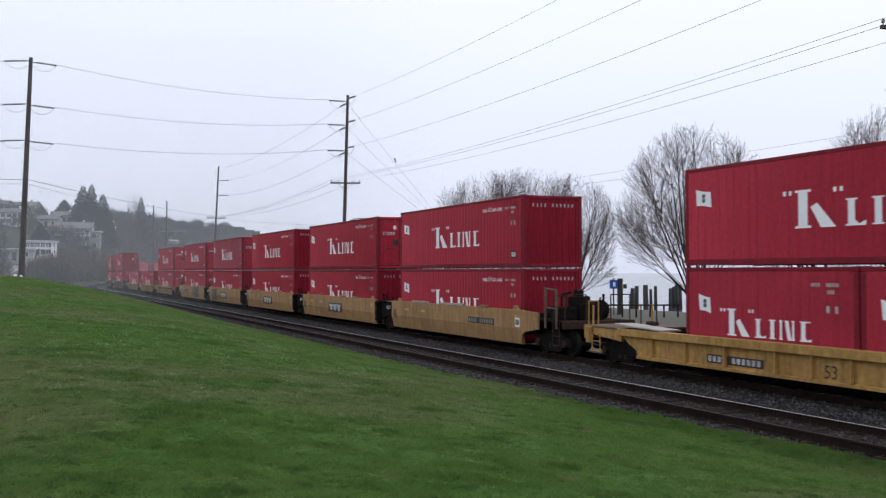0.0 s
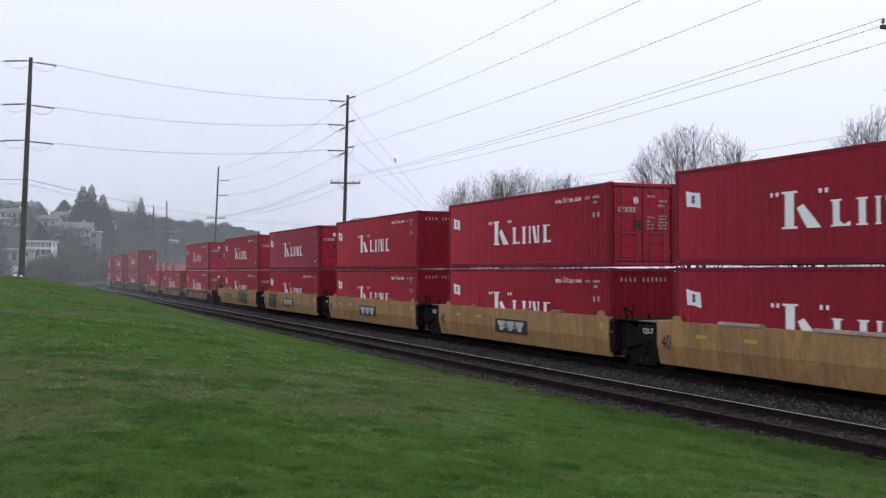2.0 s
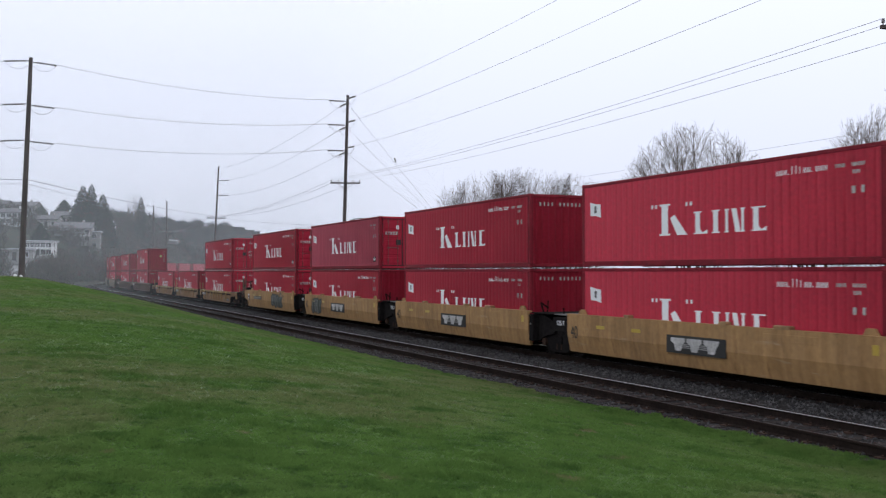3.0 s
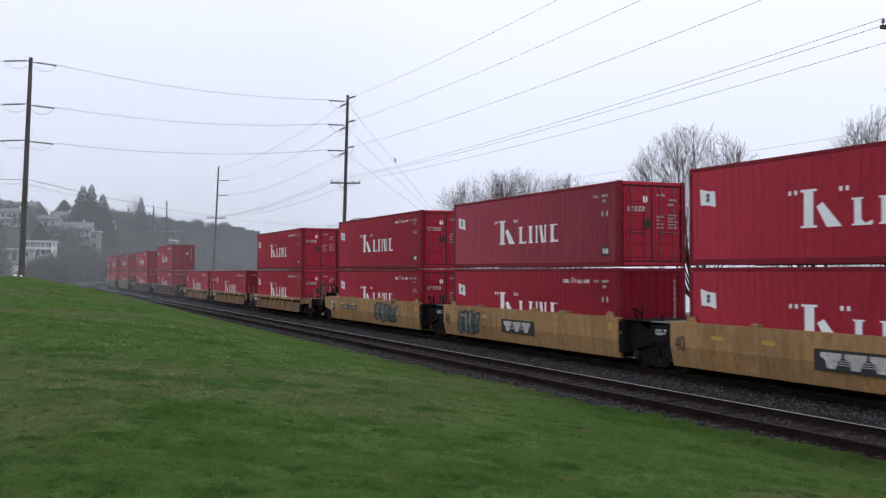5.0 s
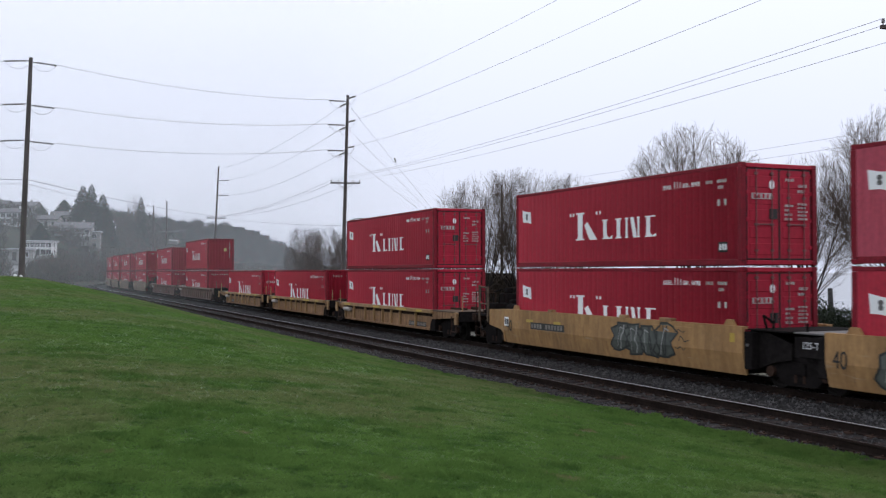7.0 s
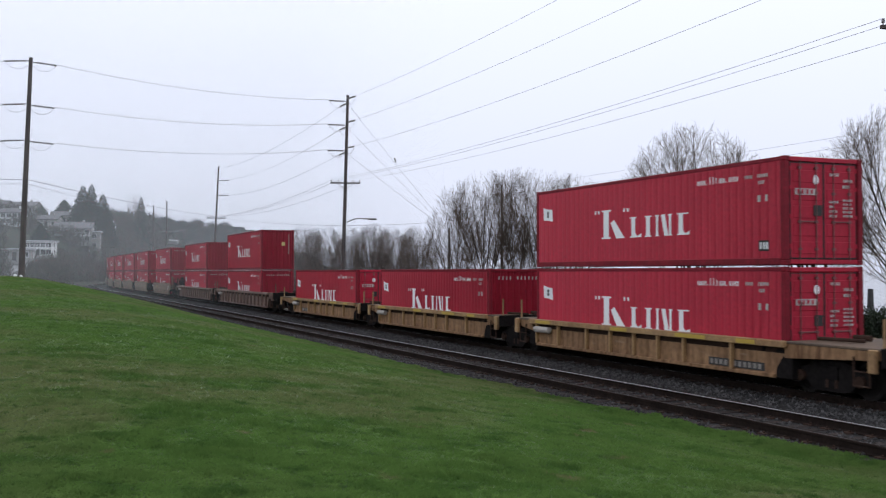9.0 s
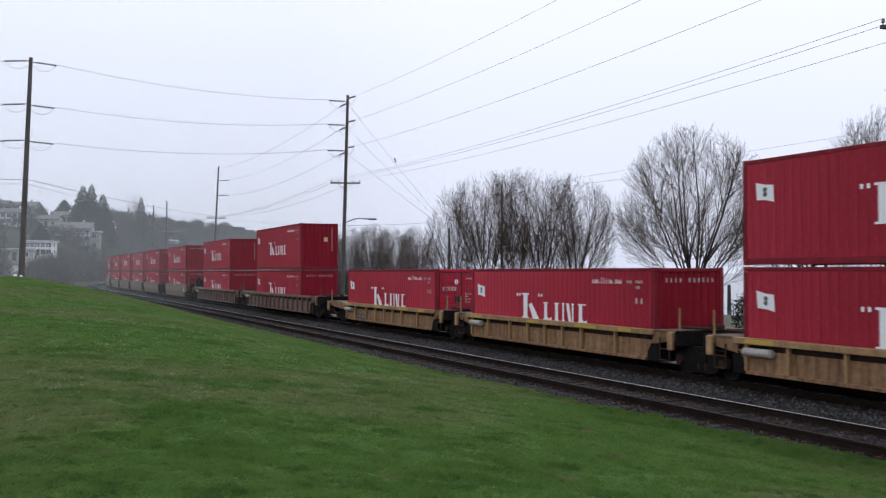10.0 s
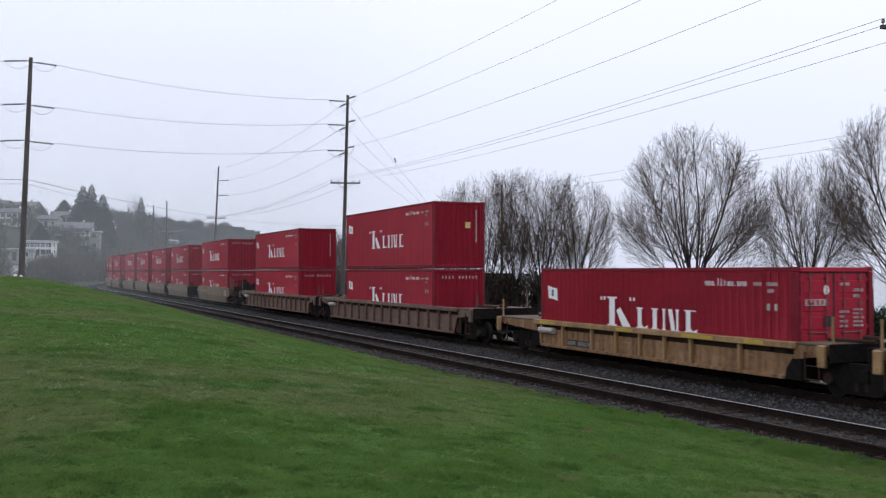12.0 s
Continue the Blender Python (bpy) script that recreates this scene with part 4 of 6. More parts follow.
# ---- ground, track and lawn ----


def turf(name, gain, blades):
    """Winter turf: green and duller worn patches some metres wide, darker clumps a metre wide and tufts of a hand's width."""
    m = bpy.data.materials.new(name)
    m.use_nodes = True
    nd, lk = m.node_tree.nodes, m.node_tree.links
    b = nd["Principled BSDF"]
    b.inputs["Specular IOR Level"].default_value, b.inputs["Roughness"].default_value = 0.08, 0.9
    co = nd.new("ShaderNodeTexCoord")

    def field(scale, detail, lo, hi, seed):
        mp, n, r = nd.new("ShaderNodeMapping"), nd.new("ShaderNodeTexNoise"), nd.new("ShaderNodeMapRange")
        mp.inputs["Location"].default_value = (seed, -seed, seed * 0.5)
        n.inputs["Scale"].default_value, n.inputs["Detail"].default_value = scale, detail
        r.interpolation_type = "SMOOTHSTEP"
        r.inputs["From Min"].default_value, r.inputs["From Max"].default_value = lo, hi
        lk.new(co.outputs["Object"], mp.inputs[0])
        lk.new(mp.outputs[0], n.inputs["Vector"])
        lk.new(n.outputs["Fac"], r.inputs[0])
        return r.outputs[0]

    def mix(a, b, f, kind="MIX"):
        x = nd.new("ShaderNodeMix")
        x.data_type, x.blend_type = "RGBA", kind
        for slot, v in (("A", a), ("B", b), (0, f)):
            if isinstance(v, tuple):
                x.inputs[slot].default_value = tuple(c * gain for c in v) + (1,)
            else:
                lk.new(v, x.inputs[slot])
        return x.outputs["Result"]

    col = mix((0.064, 0.118, 0.028), (0.094, 0.116, 0.045), field(0.16, 3, 0.42, 0.62, 7.0))
    col = mix(col, (0.046, 0.092, 0.021), field(0.55, 4, 0.48, 0.70, 21.0))
    col = mix(col, (0.036, 0.074, 0.018), field(1.9, 5, 0.52, 0.72, 3.0))
    col = mix(col, (0.078, 0.132, 0.034), field(4.1, 4, 0.54, 0.74, 40.0))
    col = mix(col, (0.032, 0.064, 0.016), field(7.0, 4, 0.54, 0.74, 90.0))
    col = mix(col, (0.120, 0.108, 0.055), field(1.3, 6, 0.66, 0.80, 60.0))
    lk.new(col, b.inputs["Base Color"])
    if blades:
        # thin blades catch the sky's light on one face and let it through to the other
        dif, tra, both = nd.new("ShaderNodeBsdfDiffuse"), nd.new("ShaderNodeBsdfTranslucent"), nd.new("ShaderNodeAddShader")
        for shader, up in ((dif, 1.0), (tra, -1.0)):
            way = nd.new("ShaderNodeCombineXYZ")
            way.inputs["Z"].default_value = up
            lk.new(way.outputs[0], shader.inputs["Normal"])
            lk.new(col, shader.inputs["Color"])
        lk.new(dif.outputs[0], both.inputs[0])
        lk.new(tra.outputs[0], both.inputs[1])
        lk.new(both.outputs[0], nd["Material Output"].inputs["Surface"])
    return m


LAWN = turf("mown_lawn_turf", 1.0, False)
FARGROUND = material("damp_far_verge", (0.075, 0.085, 0.045), 0.9, vary=0.4, fine=4, coarse=0.2, bump=0.4, second=(0.085, 0.075, 0.06))
BRUSHGROUND = material("winter_hillside", (0.055, 0.052, 0.038), 0.95, vary=0.45, fine=0.4, coarse=0.04, bump=0.4, second=(0.035, 0.042, 0.026), specular=0.1)


def spaced(lo, fine_lo, fine_hi, hi, step, grow=1.16):
    mid = list(np.arange(fine_lo, fine_hi, step))
    a, d, left = fine_lo, step, []
    while a > lo:
        d *= grow
        a -= d
        left.append(a)
    a, d, right = mid[-1], step, []
    while a < hi:
        d *= grow
        a += d
        right.append(a)
    return np.array(left[::-1] + mid + right)


def build_ground():
    xs, ys = spaced(-2200, -70, 60, 2500, 0.9), spaced(-400, -12, 130, 3000, 0.9)
    gx, gy = np.meshgrid(xs, ys)
    x, y = gx.ravel(), gy.ravel()
    z = ground_height(x, y)
    bumps = np.array([noise.noise(Vector((a * 0.21, b * 0.21, 0.0))) for a, b in zip(x, y)])
    s, l = to_line(x, y)
    z = z + bumps * np.where(l < 11.9, 0.07 * np.clip((11.9 - l) / 4, 0, 1), 0.0)
    nx, ny = len(xs), len(ys)
    idx = np.arange(nx * ny).reshape(ny, nx)
    quads = np.stack([idx[:-1, :-1], idx[:-1, 1:], idx[1:, 1:], idx[1:, :-1]], -1).reshape(-1, 4)
    ob = raw("ground", np.stack([x, y, z], 1), quads, LAWN, soft=True)
    ob.data.materials.append(FARGROUND)
    ob.data.materials.append(BRUSHGROUND)
    cs, cl = s[quads].mean(1), l[quads].mean(1)
    slot = np.where(cl > 12.4, 1, np.where((cs > 112) | (cl < -60), 2, 0))
    ob.data.polygons.foreach_set("material_index", slot.astype(np.int32))
    tagged(ob, "mown green lawn sloping down to the railway line", "ground", kind="structure")


def strip(name, profile, off, s0, s1, step, mat, label="", parent=None, kind="structure"):
    """Sweeps a closed outline of (across, up) along the line, off metres to the right of the train's track."""
    ss = np.arange(s0, s1 + step, step)
    n = len(profile)
    vs, fs = [], []
    for s in ss:
        for a, z in profile:
            x, y, _ = on_line(s, off + a)
            vs.append((x, y, z))
    for k in range(len(ss) - 1):
        for i in range(n):
            j = (i + 1) % n
            fs.append((k * n + i, k * n + j, (k + 1) * n + j, (k + 1) * n + i))
    fs.append(tuple(range(n))[::-1])
    fs.append(tuple((len(ss) - 1) * n + i for i in range(n)))
    ob = raw(name, vs, fs, mat, parent)
    bm = bmesh.new()
    bm.from_mesh(ob.data)
    bmesh.ops.recalc_face_normals(bm, faces=bm.faces[:])
    bm.to_mesh(ob.data)
    bm.free()
    return tagged(ob, label, kind=kind) if not parent else ob


GAUGE = 1.505
NEAR_OFF = NEAR_LINE - TRAIN_LINE


def build_track():
    bed = strip("ballast_bed", [(-6.20, -0.31), (-5.85, -0.19), (2.1, -0.19), (3.4, -0.80), (3.4, -0.9), (-6.20, -0.9)], 0, -60, 480, 4, BALLAST, "dark crushed-stone track bed")
    tagged(bed, category="ballast")
    prof = [(-0.075, -0.18), (0.075, -0.18), (0.075, -0.165), (0.014, -0.145), (0.012, -0.045), (0.036, -0.035), (0.036, -0.004), (0.028, 0.0), (-0.028, 0.0), (-0.036, -0.004), (-0.036, -0.035), (-0.012, -0.045), (-0.014, -0.145), (-0.075, -0.165)]
    tracks = []
    for off, label in ((NEAR_OFF, "empty railway track with worn steel rails on wooden ties"), (0.0, "railway track under the passing train")):
        tr = tagged(new("railway_track"), label, "railway track", "the two tracks", "structure")
        for side in (-GAUGE / 2, GAUGE / 2):
            r = strip("rail", prof, off + side, -60, 470, 3, RAILTOP, parent=tr)
            g = -1 if side > 0 else 1
            # the near rail's polish faces away from the lawn
            h0 = 0.008 if side > 0 else 0.024
            shine = [(g * 0.039, -0.009), (g * 0.039, -0.004), (g * 0.028, 0.003), (g * h0, 0.003), (g * h0, 0.0), (g * 0.026, 0.0), (g * 0.0355, -0.006), (g * 0.0355, -0.009)]
            strip("rail_head", shine, off + side, -60, 470, 3, RAILSHINE, parent=r)
        tracks.append(tr)
    return tracks


def tie_mesh(name, seed):
    rnd = random.Random(seed)
    bm = boxes((-0.115, 0.115, -1.30, 1.30, -0.34, -0.176), bevel=0.012)
    for v in bm.verts:
        v.co.x += rnd.uniform(-0.01, 0.01)
        v.co.z += rnd.uniform(-0.006, 0.004)
        v.co.y += rnd.uniform(-0.03, 0.03)
    return mesh_of(name, bm, TIE)


def build_ties(tracks):
    shapes = [tie_mesh("wooden_tie", k) for k in range(6)]
    plate = bmesh.new()
    rnd = random.Random(4)
    rest_v, rest_f = [], []
    for which, (tr, off) in enumerate(zip(tracks, (NEAR_OFF, 0.0))):
        s, n = (4.0 if which == 0 else 12.0), 0
        while s < 330:
            x, y, h = on_line(s, off + rnd.uniform(-0.06, 0.06))
            m = pose(x, y, rnd.uniform(-0.004, 0.006), 0, 0, -math.degrees(h) + 90 + rnd.uniform(-1.2, 1.2))
            if which == 0 and n < 230 or which == 1 and n < 60:
                part("wooden_tie", shapes[rnd.randrange(6)], None, tr).matrix_basis = m
            else:
                k = len(rest_v)
                for c in ((-0.11, -1.3, -0.3), (0.11, -1.3, -0.3), (0.11, 1.3, -0.3), (-0.11, 1.3, -0.3), (-0.11, -1.3, -0.178), (0.11, -1.3, -0.178), (0.11, 1.3, -0.178), (-0.11, 1.3, -0.178)):
                    rest_v.append(m @ Vector(c))
                rest_f += [(k + 4, k + 5, k + 6, k + 7), (k, k + 1, k + 5, k + 4), (k + 1, k + 2, k + 6, k + 5), (k + 2, k + 3, k + 7, k + 6), (k + 3, k, k + 4, k + 7)]
            if s < 90:
                for side in (-GAUGE / 2, GAUGE / 2):
                    q = m @ Matrix.Translation((0, side, 0))
                    for v in add_box(plate, -0.09, 0.09, -0.17, 0.17, -0.178, -0.160):
                        v.co = q @ v.co
                    for sy in (-0.10, 0.10):
                        for v in add_box(plate, -0.05, -0.02, sy - 0.015, sy + 0.015, -0.16, -0.125):
                            v.co = q @ v.co
            s += rnd.uniform(0.50, 0.58)
            n += 1
    ob = raw("wooden_ties_beyond", rest_v, rest_f, TIE, tracks[0])
    tagged(ob, kind="stuff")
    tagged(part("tie_plates_and_spikes", plate, RUST_AND_SHADE, tracks[0]), kind="stuff")


def lawn_edge(s):
    """How far across the line the grass reaches over the stones."""
    return np.interp(s, [8, 11.9, 13, 14.5, 16, 17.6, 18.5, 22, 24, 25.4, 27, 29.5, 45], [12.92, 12.78, 12.68, 12.58, 12.40, 12.42, 12.12, 12.14, 12.22, 12.06, 11.90, 11.95, 12.05])


def build_stones():
    """Loose crushed stone over the bed, thickest where the camera is nearest."""
    rng = np.random.default_rng(5)
    n = 46000
    s = 6 + 105 * rng.random(n) ** 1.7
    a = rng.uniform(-6.0, 2.1, n)
    on_tie = (abs(a - NEAR_OFF) < 1.25) & (rng.random(n) < 0.55)
    under_grass = a + TRAIN_LINE < lawn_edge(s) - 0.03
    s, a = s[~on_tie & ~under_grass], a[~on_tie & ~under_grass]
    n = len(s)
    x, y, h = on_line(s, a)
    r = rng.uniform(0.022, 0.050, n) * (1 + s / 160)
    z = np.where(a < -5.85, -0.19 + (a + 5.85) * 0.3, -0.19) + r * 0.25
    base = np.array([(1, 0, 0), (-0.4, 0.85, 0.1), (-0.5, -0.8, -0.1), (0.1, 0.1, 0.8), (0.0, -0.1, -0.8)])
    tri = np.array([(0, 1, 3), (1, 2, 3), (2, 0, 3), (1, 0, 4), (2, 1, 4), (0, 2, 4)])
    v = base[None] * rng.uniform(0.6, 1.35, (n, 5, 3)) * r[:, None, None]
    c, sn = np.cos(h0 := rng.uniform(0, 6.28, n)), np.sin(h0)
    v = np.stack([v[..., 0] * c[:, None] - v[..., 1] * sn[:, None], v[..., 0] * sn[:, None] + v[..., 1] * c[:, None], v[..., 2]], -1)
    v += np.stack([x, y, z], -1)[:, None]
    f = (tri[None] + 5 * np.arange(n)[:, None, None]).reshape(-1, 3)
    ob = raw("ballast_stones", v.reshape(-1, 3), f, STONE)
    tagged(ob, "loose dark crushed stone between the tracks", "ballast", kind="stuff")


GRASS = turf("grass_blade", 1.0, True)


def build_grass():
    """Short soft blades in uneven tufts, thickest where the lawn is nearest."""
    rng = np.random.default_rng(9)
    n = 640000
    ang = rng.uniform(radians(-26.5), radians(30), n)
    r = 5.5 + 78 * rng.random(n) ** 2.0
    x, y = r * np.sin(ang), r * np.cos(ang)
    # a ragged seam of longer grass along the stones
    k = 60000
    es = 9 + 60 * rng.random(k) ** 1.6
    ex, ey, _ = on_line(es, 12.7 - TRAIN_LINE - 1.1 * rng.random(k))
    x, y, r = np.concatenate([x, ex]), np.concatenate([y, ey]), np.concatenate([r, np.hypot(ex, ey)])
    s, l = to_line(x, y)
    edge = lawn_edge(s)
    ragged = np.array([noise.noise(Vector((a * 1.1, 4.0, 0.0))) + 0.7 * noise.noise(Vector((a * 4.3, 9.0, 0.0))) for a in s])
    keep = l < edge + 0.10 * ragged - np.abs(rng.normal(0, 0.07, len(s)))
    x, y, r, l = x[keep], y[keep], r[keep], l[keep]
    n = len(x)
    tuft = np.array([noise.noise(Vector((a * 2.6, b * 2.6, 3.0))) + 0.6 * noise.noise(Vector((a * 0.8, b * 0.8, 5.0))) for a, b in zip(x, y)])
    bumps = np.array([noise.noise(Vector((a * 0.21, b * 0.21, 0.0))) for a, b in zip(x, y)])
    z = ground_height(x, y) + bumps * 0.07 * np.clip((11.9 - l) / 4, 0, 1) - 0.004
    z = np.where(l > 11.4, np.maximum(z, -0.19), z)
    hgt = (0.020 + 0.014 * rng.random(n) + 0.048 * np.clip(tuft, -0.2, 1)) * (1 - 0.35 * np.clip((r - 12) / 30, 0, 1))
    hgt = hgt * np.where(l > 11.4, 1.8, 1.0)
    wid = 0.0045 * (1 + r / 5)
    d = rng.uniform(0, 6.28, n)
    lean = rng.uniform(0.01, 0.06, n) * (1 + r / 60)
    dx, dy = np.cos(d), np.sin(d)
    e = rng.uniform(0, 6.28, n)
    v = np.empty((n, 3, 3), np.float32)
    v[:, 0] = np.stack([x - dx * wid, y - dy * wid, z], -1)
    v[:, 1] = np.stack([x + dx * wid, y + dy * wid, z], -1)
    v[:, 2] = np.stack([x + np.cos(e) * lean, y + np.sin(e) * lean, z + hgt], -1)
    me = bpy.data.meshes.new("grass")
    me.vertices.add(3 * n)
    me.vertices.foreach_set("co", v.ravel())
    me.loops.add(3 * n)
    me.loops.foreach_set("vertex_index", np.arange(3 * n, dtype=np.int32))
    me.polygons.add(n)
    me.polygons.foreach_set("loop_start", np.arange(0, 3 * n, 3, dtype=np.int32))
    me.update(calc_edges=True)
    me.materials.append(GRASS)
    tagged(new("grass", me), "short green winter grass with duller worn patches", "grass", kind="stuff")


build_ground()
TRACKS = build_track()
build_stones()
build_grass()


# ---- power poles and wires ----
def sagged(bm, a, b, sag, r, n=14):
    a, b = Vector(a), Vector(b)
    pts = []
    for i in range(n + 1):
        t = i / n
        p = a.lerp(b, t)
        p.z -= sag * 4 * t * (1 - t)
        pts.append(p)
    for p, q in zip(pts, pts[1:]):
        rod(bm, p, q, r, sides=5)


def wire(a, b, sag, r=0.013, label="thin overhead wire strung between wooden poles"):
    bm = bmesh.new()
    sagged(bm, a, b, sag, r)
    ob = part("overhead_wire", bm, WIRE)
    tagged(ob, label, "wire", "overhead wires")


def insulator(bm, a, b):
    a, b = Vector(a), Vector(b)
    n = 7
    for i in range(n):
        rod(bm, a.lerp(b, i / n), a.lerp(b, (i + 0.6) / n), 0.075, 0.06, sides=8)
    rod(bm, a, b, 0.03, sides=6)


def utility_pole(x, y, z0, top, lean=(0, 0), r=0.17, label="tall dark wooden power pole", strings=(), arm=None, arm_turn=0.0):
    """A tapering pole; strings: (height, direction, length) of insulators; arm: (height, half length)."""
    p = tagged(new("power_pole"), label, "power pole", "power poles")
    p.matrix_basis = pose(x, y, z0)
    h = top - z0
    rows = [(lean[0] * t, lean[1] * t, h * t if t else -0.4, r * (1.1 - 0.45 * t)) for t in (0, 0.25, 0.5, 0.75, 1.0)]
    bm = bmesh.new()
    rings = [[bm.verts.new((cx + q * math.cos(a * math.pi / 6), cy + q * math.sin(a * math.pi / 6), cz)) for a in range(12)] for cx, cy, cz, q in rows]
    for lo, hi in zip(rings, rings[1:]):
        for i in range(12):
            bm.faces.new((lo[i], lo[(i + 1) % 12], hi[(i + 1) % 12], hi[i]))
    bm.faces.new(rings[-1])
    part("shaft", bm, WOODPOLE, p)
    for z, dx, dy in strings:
        t = (z - z0) / h
        at = Vector((lean[0] * t, lean[1] * t, z - z0))
        d = Vector((dx, dy, 0)).normalized()
        bm = bmesh.new()
        rod(bm, at, at + d * 0.35, 0.03, sides=6)
        insulator(bm, at + d * 0.35, at + d * 1.75 + Vector((0, 0, -0.06)))
        part("insulator", bm, INSUL, p, "grey strain insulator")
        bm = bmesh.new()
        sagged(bm, at + d * 1.8, at + Vector((0, 0, -0.1)), 0.55, 0.012, 8)
        part("jumper", bm, WIRE, p)
    if arm:
        z, half = arm
        t = (z - z0) / h
        at = Vector((lean[0] * t, lean[1] * t, z - z0))
        q = Matrix.Rotation(radians(arm_turn), 4, "Z")
        bm = boxes((-half, half, -0.16, -0.05, -0.06, 0.06), bevel=0.01)
        rod(bm, (-half * 0.55, -0.1, -0.02), (0, -0.1, -0.62), 0.022, sides=6)
        rod(bm, (half * 0.55, -0.1, -0.02), (0, -0.1, -0.62), 0.022, sides=6)
        bm.transform(Matrix.Translation(at) @ q)
        part("crossarm", bm, WOODPOLE, p, "wooden crossarm")
        for k in (-0.93, -0.45, 0.5, 0.93):
            bm = bmesh.new()
            rod(bm, (k * half, -0.1, 0.06), (k * half, -0.1, 0.20), 0.02, sides=6)
            rod(bm, (k * half, -0.1, 0.14), (k * half, -0.1, 0.26), 0.06, 0.04, sides=8)
            bm.transform(Matrix.Translation(at) @ q)
            part("pin_insulator", bm, INSUL, p)
    return p


def build_lines():
    mid = (-8.45, 85.0)
    left = (-29.5, 71.0)
    third = (-32.95, 145.0)
    near = (14.6, 31.4)
    levels = (17.1, 15.1, 12.95)
    third_levels = (17.5, 15.9, 13.75)
    left_levels = (17.55, 14.5, 11.95)
    to_left = (left[0] - mid[0], left[1] - mid[1])
    pole = utility_pole(*mid, -0.7, 17.65, lean=(0.45, 0), strings=[(z, *to_left) for z in levels] + [(z + 0.25, 0.6, -1.2) for z in levels] + [(z - 0.1, -0.6, 1.2) for z in levels], arm=(10.25, 1.25), arm_turn=6, label="tall wooden power pole with three strain insulator tiers and a crossarm")
    arm = bmesh.new()
    rod(arm, (0.2, 0, 7.6), (1.2, 0, 8.0), 0.04, sides=8)
    rod(arm, (1.2, 0, 8.0), (2.3, 0, 7.95), 0.04, sides=8)
    part("lamp_arm", arm, GRATING, pole)
    part("lamp_head", boxes((2.2, 2.9, -0.13, 0.13, 7.85, 8.0), bevel=0.05), GRATING, pole, "grey street-lamp head")
    utility_pole(*left, 2.3, 17.85, lean=(0.55, 0), r=0.20, strings=[(z, -to_left[0], -to_left[1]) for z in left_levels] + [(z + 0.08, -1, -0.12) for z in left_levels], label="tall dark wooden power pole on the lawn")
    utility_pole(*third, -0.7, 17.9, lean=(0.85, 0), strings=[(z, 1, -0.3) for z in third_levels[1:]], arm=(10.5, 1.3), arm_turn=10)
    utility_pole(-57.2, 210, 1.0, 17.5, r=0.2, arm=(11.0, 1.5), arm_turn=15)
    utility_pole(-64.2, 225, 1.0, 17.5, r=0.2)
    utility_pole(*near, -0.7, 18.2, arm=(10.3, 1.30), arm_turn=18)
    stub = utility_pole(0.55, 90, -0.7, 6.7, r=0.13, label="short guy stub pole among the trees")
    u = Vector((to_left[0], to_left[1], 0)).normalized() * 1.75
    for k in range(3):
        lean = 0.45 * (levels[k] + 0.7) / 18.3
        a = Vector((mid[0] + lean, mid[1], levels[k]))
        b = Vector((left[0] + 0.5, left[1], left_levels[k]))
        wire(a + u, b - u, 0.55)
        wire(a + Vector((0.75, -1.5, 0.2)), (near[0], near[1], levels[k] + 0.25), 0.5, 0.009)
        wire(a + Vector((-0.7, 1.5, -0.1)), (third[0] + 0.65 + 0.9 * (k > 0), third[1], third_levels[k]), 0.9)
        wire((third[0] + 0.6, third[1], third_levels[k]), (-57.2, 210, 17.3 - 1.7 * k), 1.0)
        wire(b - Vector((1.5, 0.2, 0)), (-75, 66, left_levels[k] - 0.3), 1.0)
        wire((mid[0] + lean, mid[1], levels[k] - 0.15), (0.55, 90, 6.6 - 0.1 * k), 0.1, 0.009, "thin steel guy wire")
    bm = bmesh.new()
    rod(bm, (-4.15, 86.8, 12.55), (-4.05, 86.9, 12.2), 0.055, sides=8)
    part("guy_insulator", bm, INSUL, stub).matrix_basis = stub.matrix_basis.inverted()
    for k in (-0.93, -0.45, 0.93):
        a = (mid[0] + 0.25 + 1.25 * k, mid[1] - 0.1, 10.5)
        wire(a, (near[0] + 1.3 * k * 0.95, near[1] - 0.1 + 0.4 * k, 10.55), 0.45, 0.008)
        wire(a, (third[0] + 0.4 + 1.3 * k, third[1], 10.75), 0.8)
        wire((third[0] + 0.4 + 1.3 * k, third[1], 10.75), (-57.2 + 1.4 * k, 210, 11.2), 0.9)
    # the street's own line, past the pole on the lawn and the third pole
    wire((left[0] + 0.45, left[1] - 0.25, 9.25), (third[0] + 0.3, third[1] + 0.1, 10.75), 0.25, 0.022)
    wire((left[0] + 0.45, left[1] - 0.25, 8.95), (third[0] - 0.9, third[1] + 0.1, 10.6), 0.55, 0.012)
    wire((-75, 66, 9.3), (left[0] + 0.45, left[1] - 0.25, 9.25), 0.1, 0.012)
    wire((-75, 66, 8.95), (left[0] + 0.45, left[1] - 0.25, 8.95), 0.15, 0.010)
    wire((third[0] + 0.3, third[1] + 0.1, 10.6), (-2.0, 128, 9.0), 0.7, 0.016)
    # the promenade's line behind the trees
    for z, a in ((11.1, 45.0), (10.4, 44.6), (6.9, 45.0)):
        p = on_line(-6, a - TRAIN_LINE)
        q = on_line(90, a - TRAIN_LINE)
        wire((p[0], p[1], z), (q[0], q[1], z), 0.35, 0.008)
    for s in (-6, 90):
        p = on_line(s, 45 - TRAIN_LINE)
        utility_pole(p[0], p[1], -0.8, 11.4, r=0.13, label="wooden pole behind the shore trees")


build_lines()
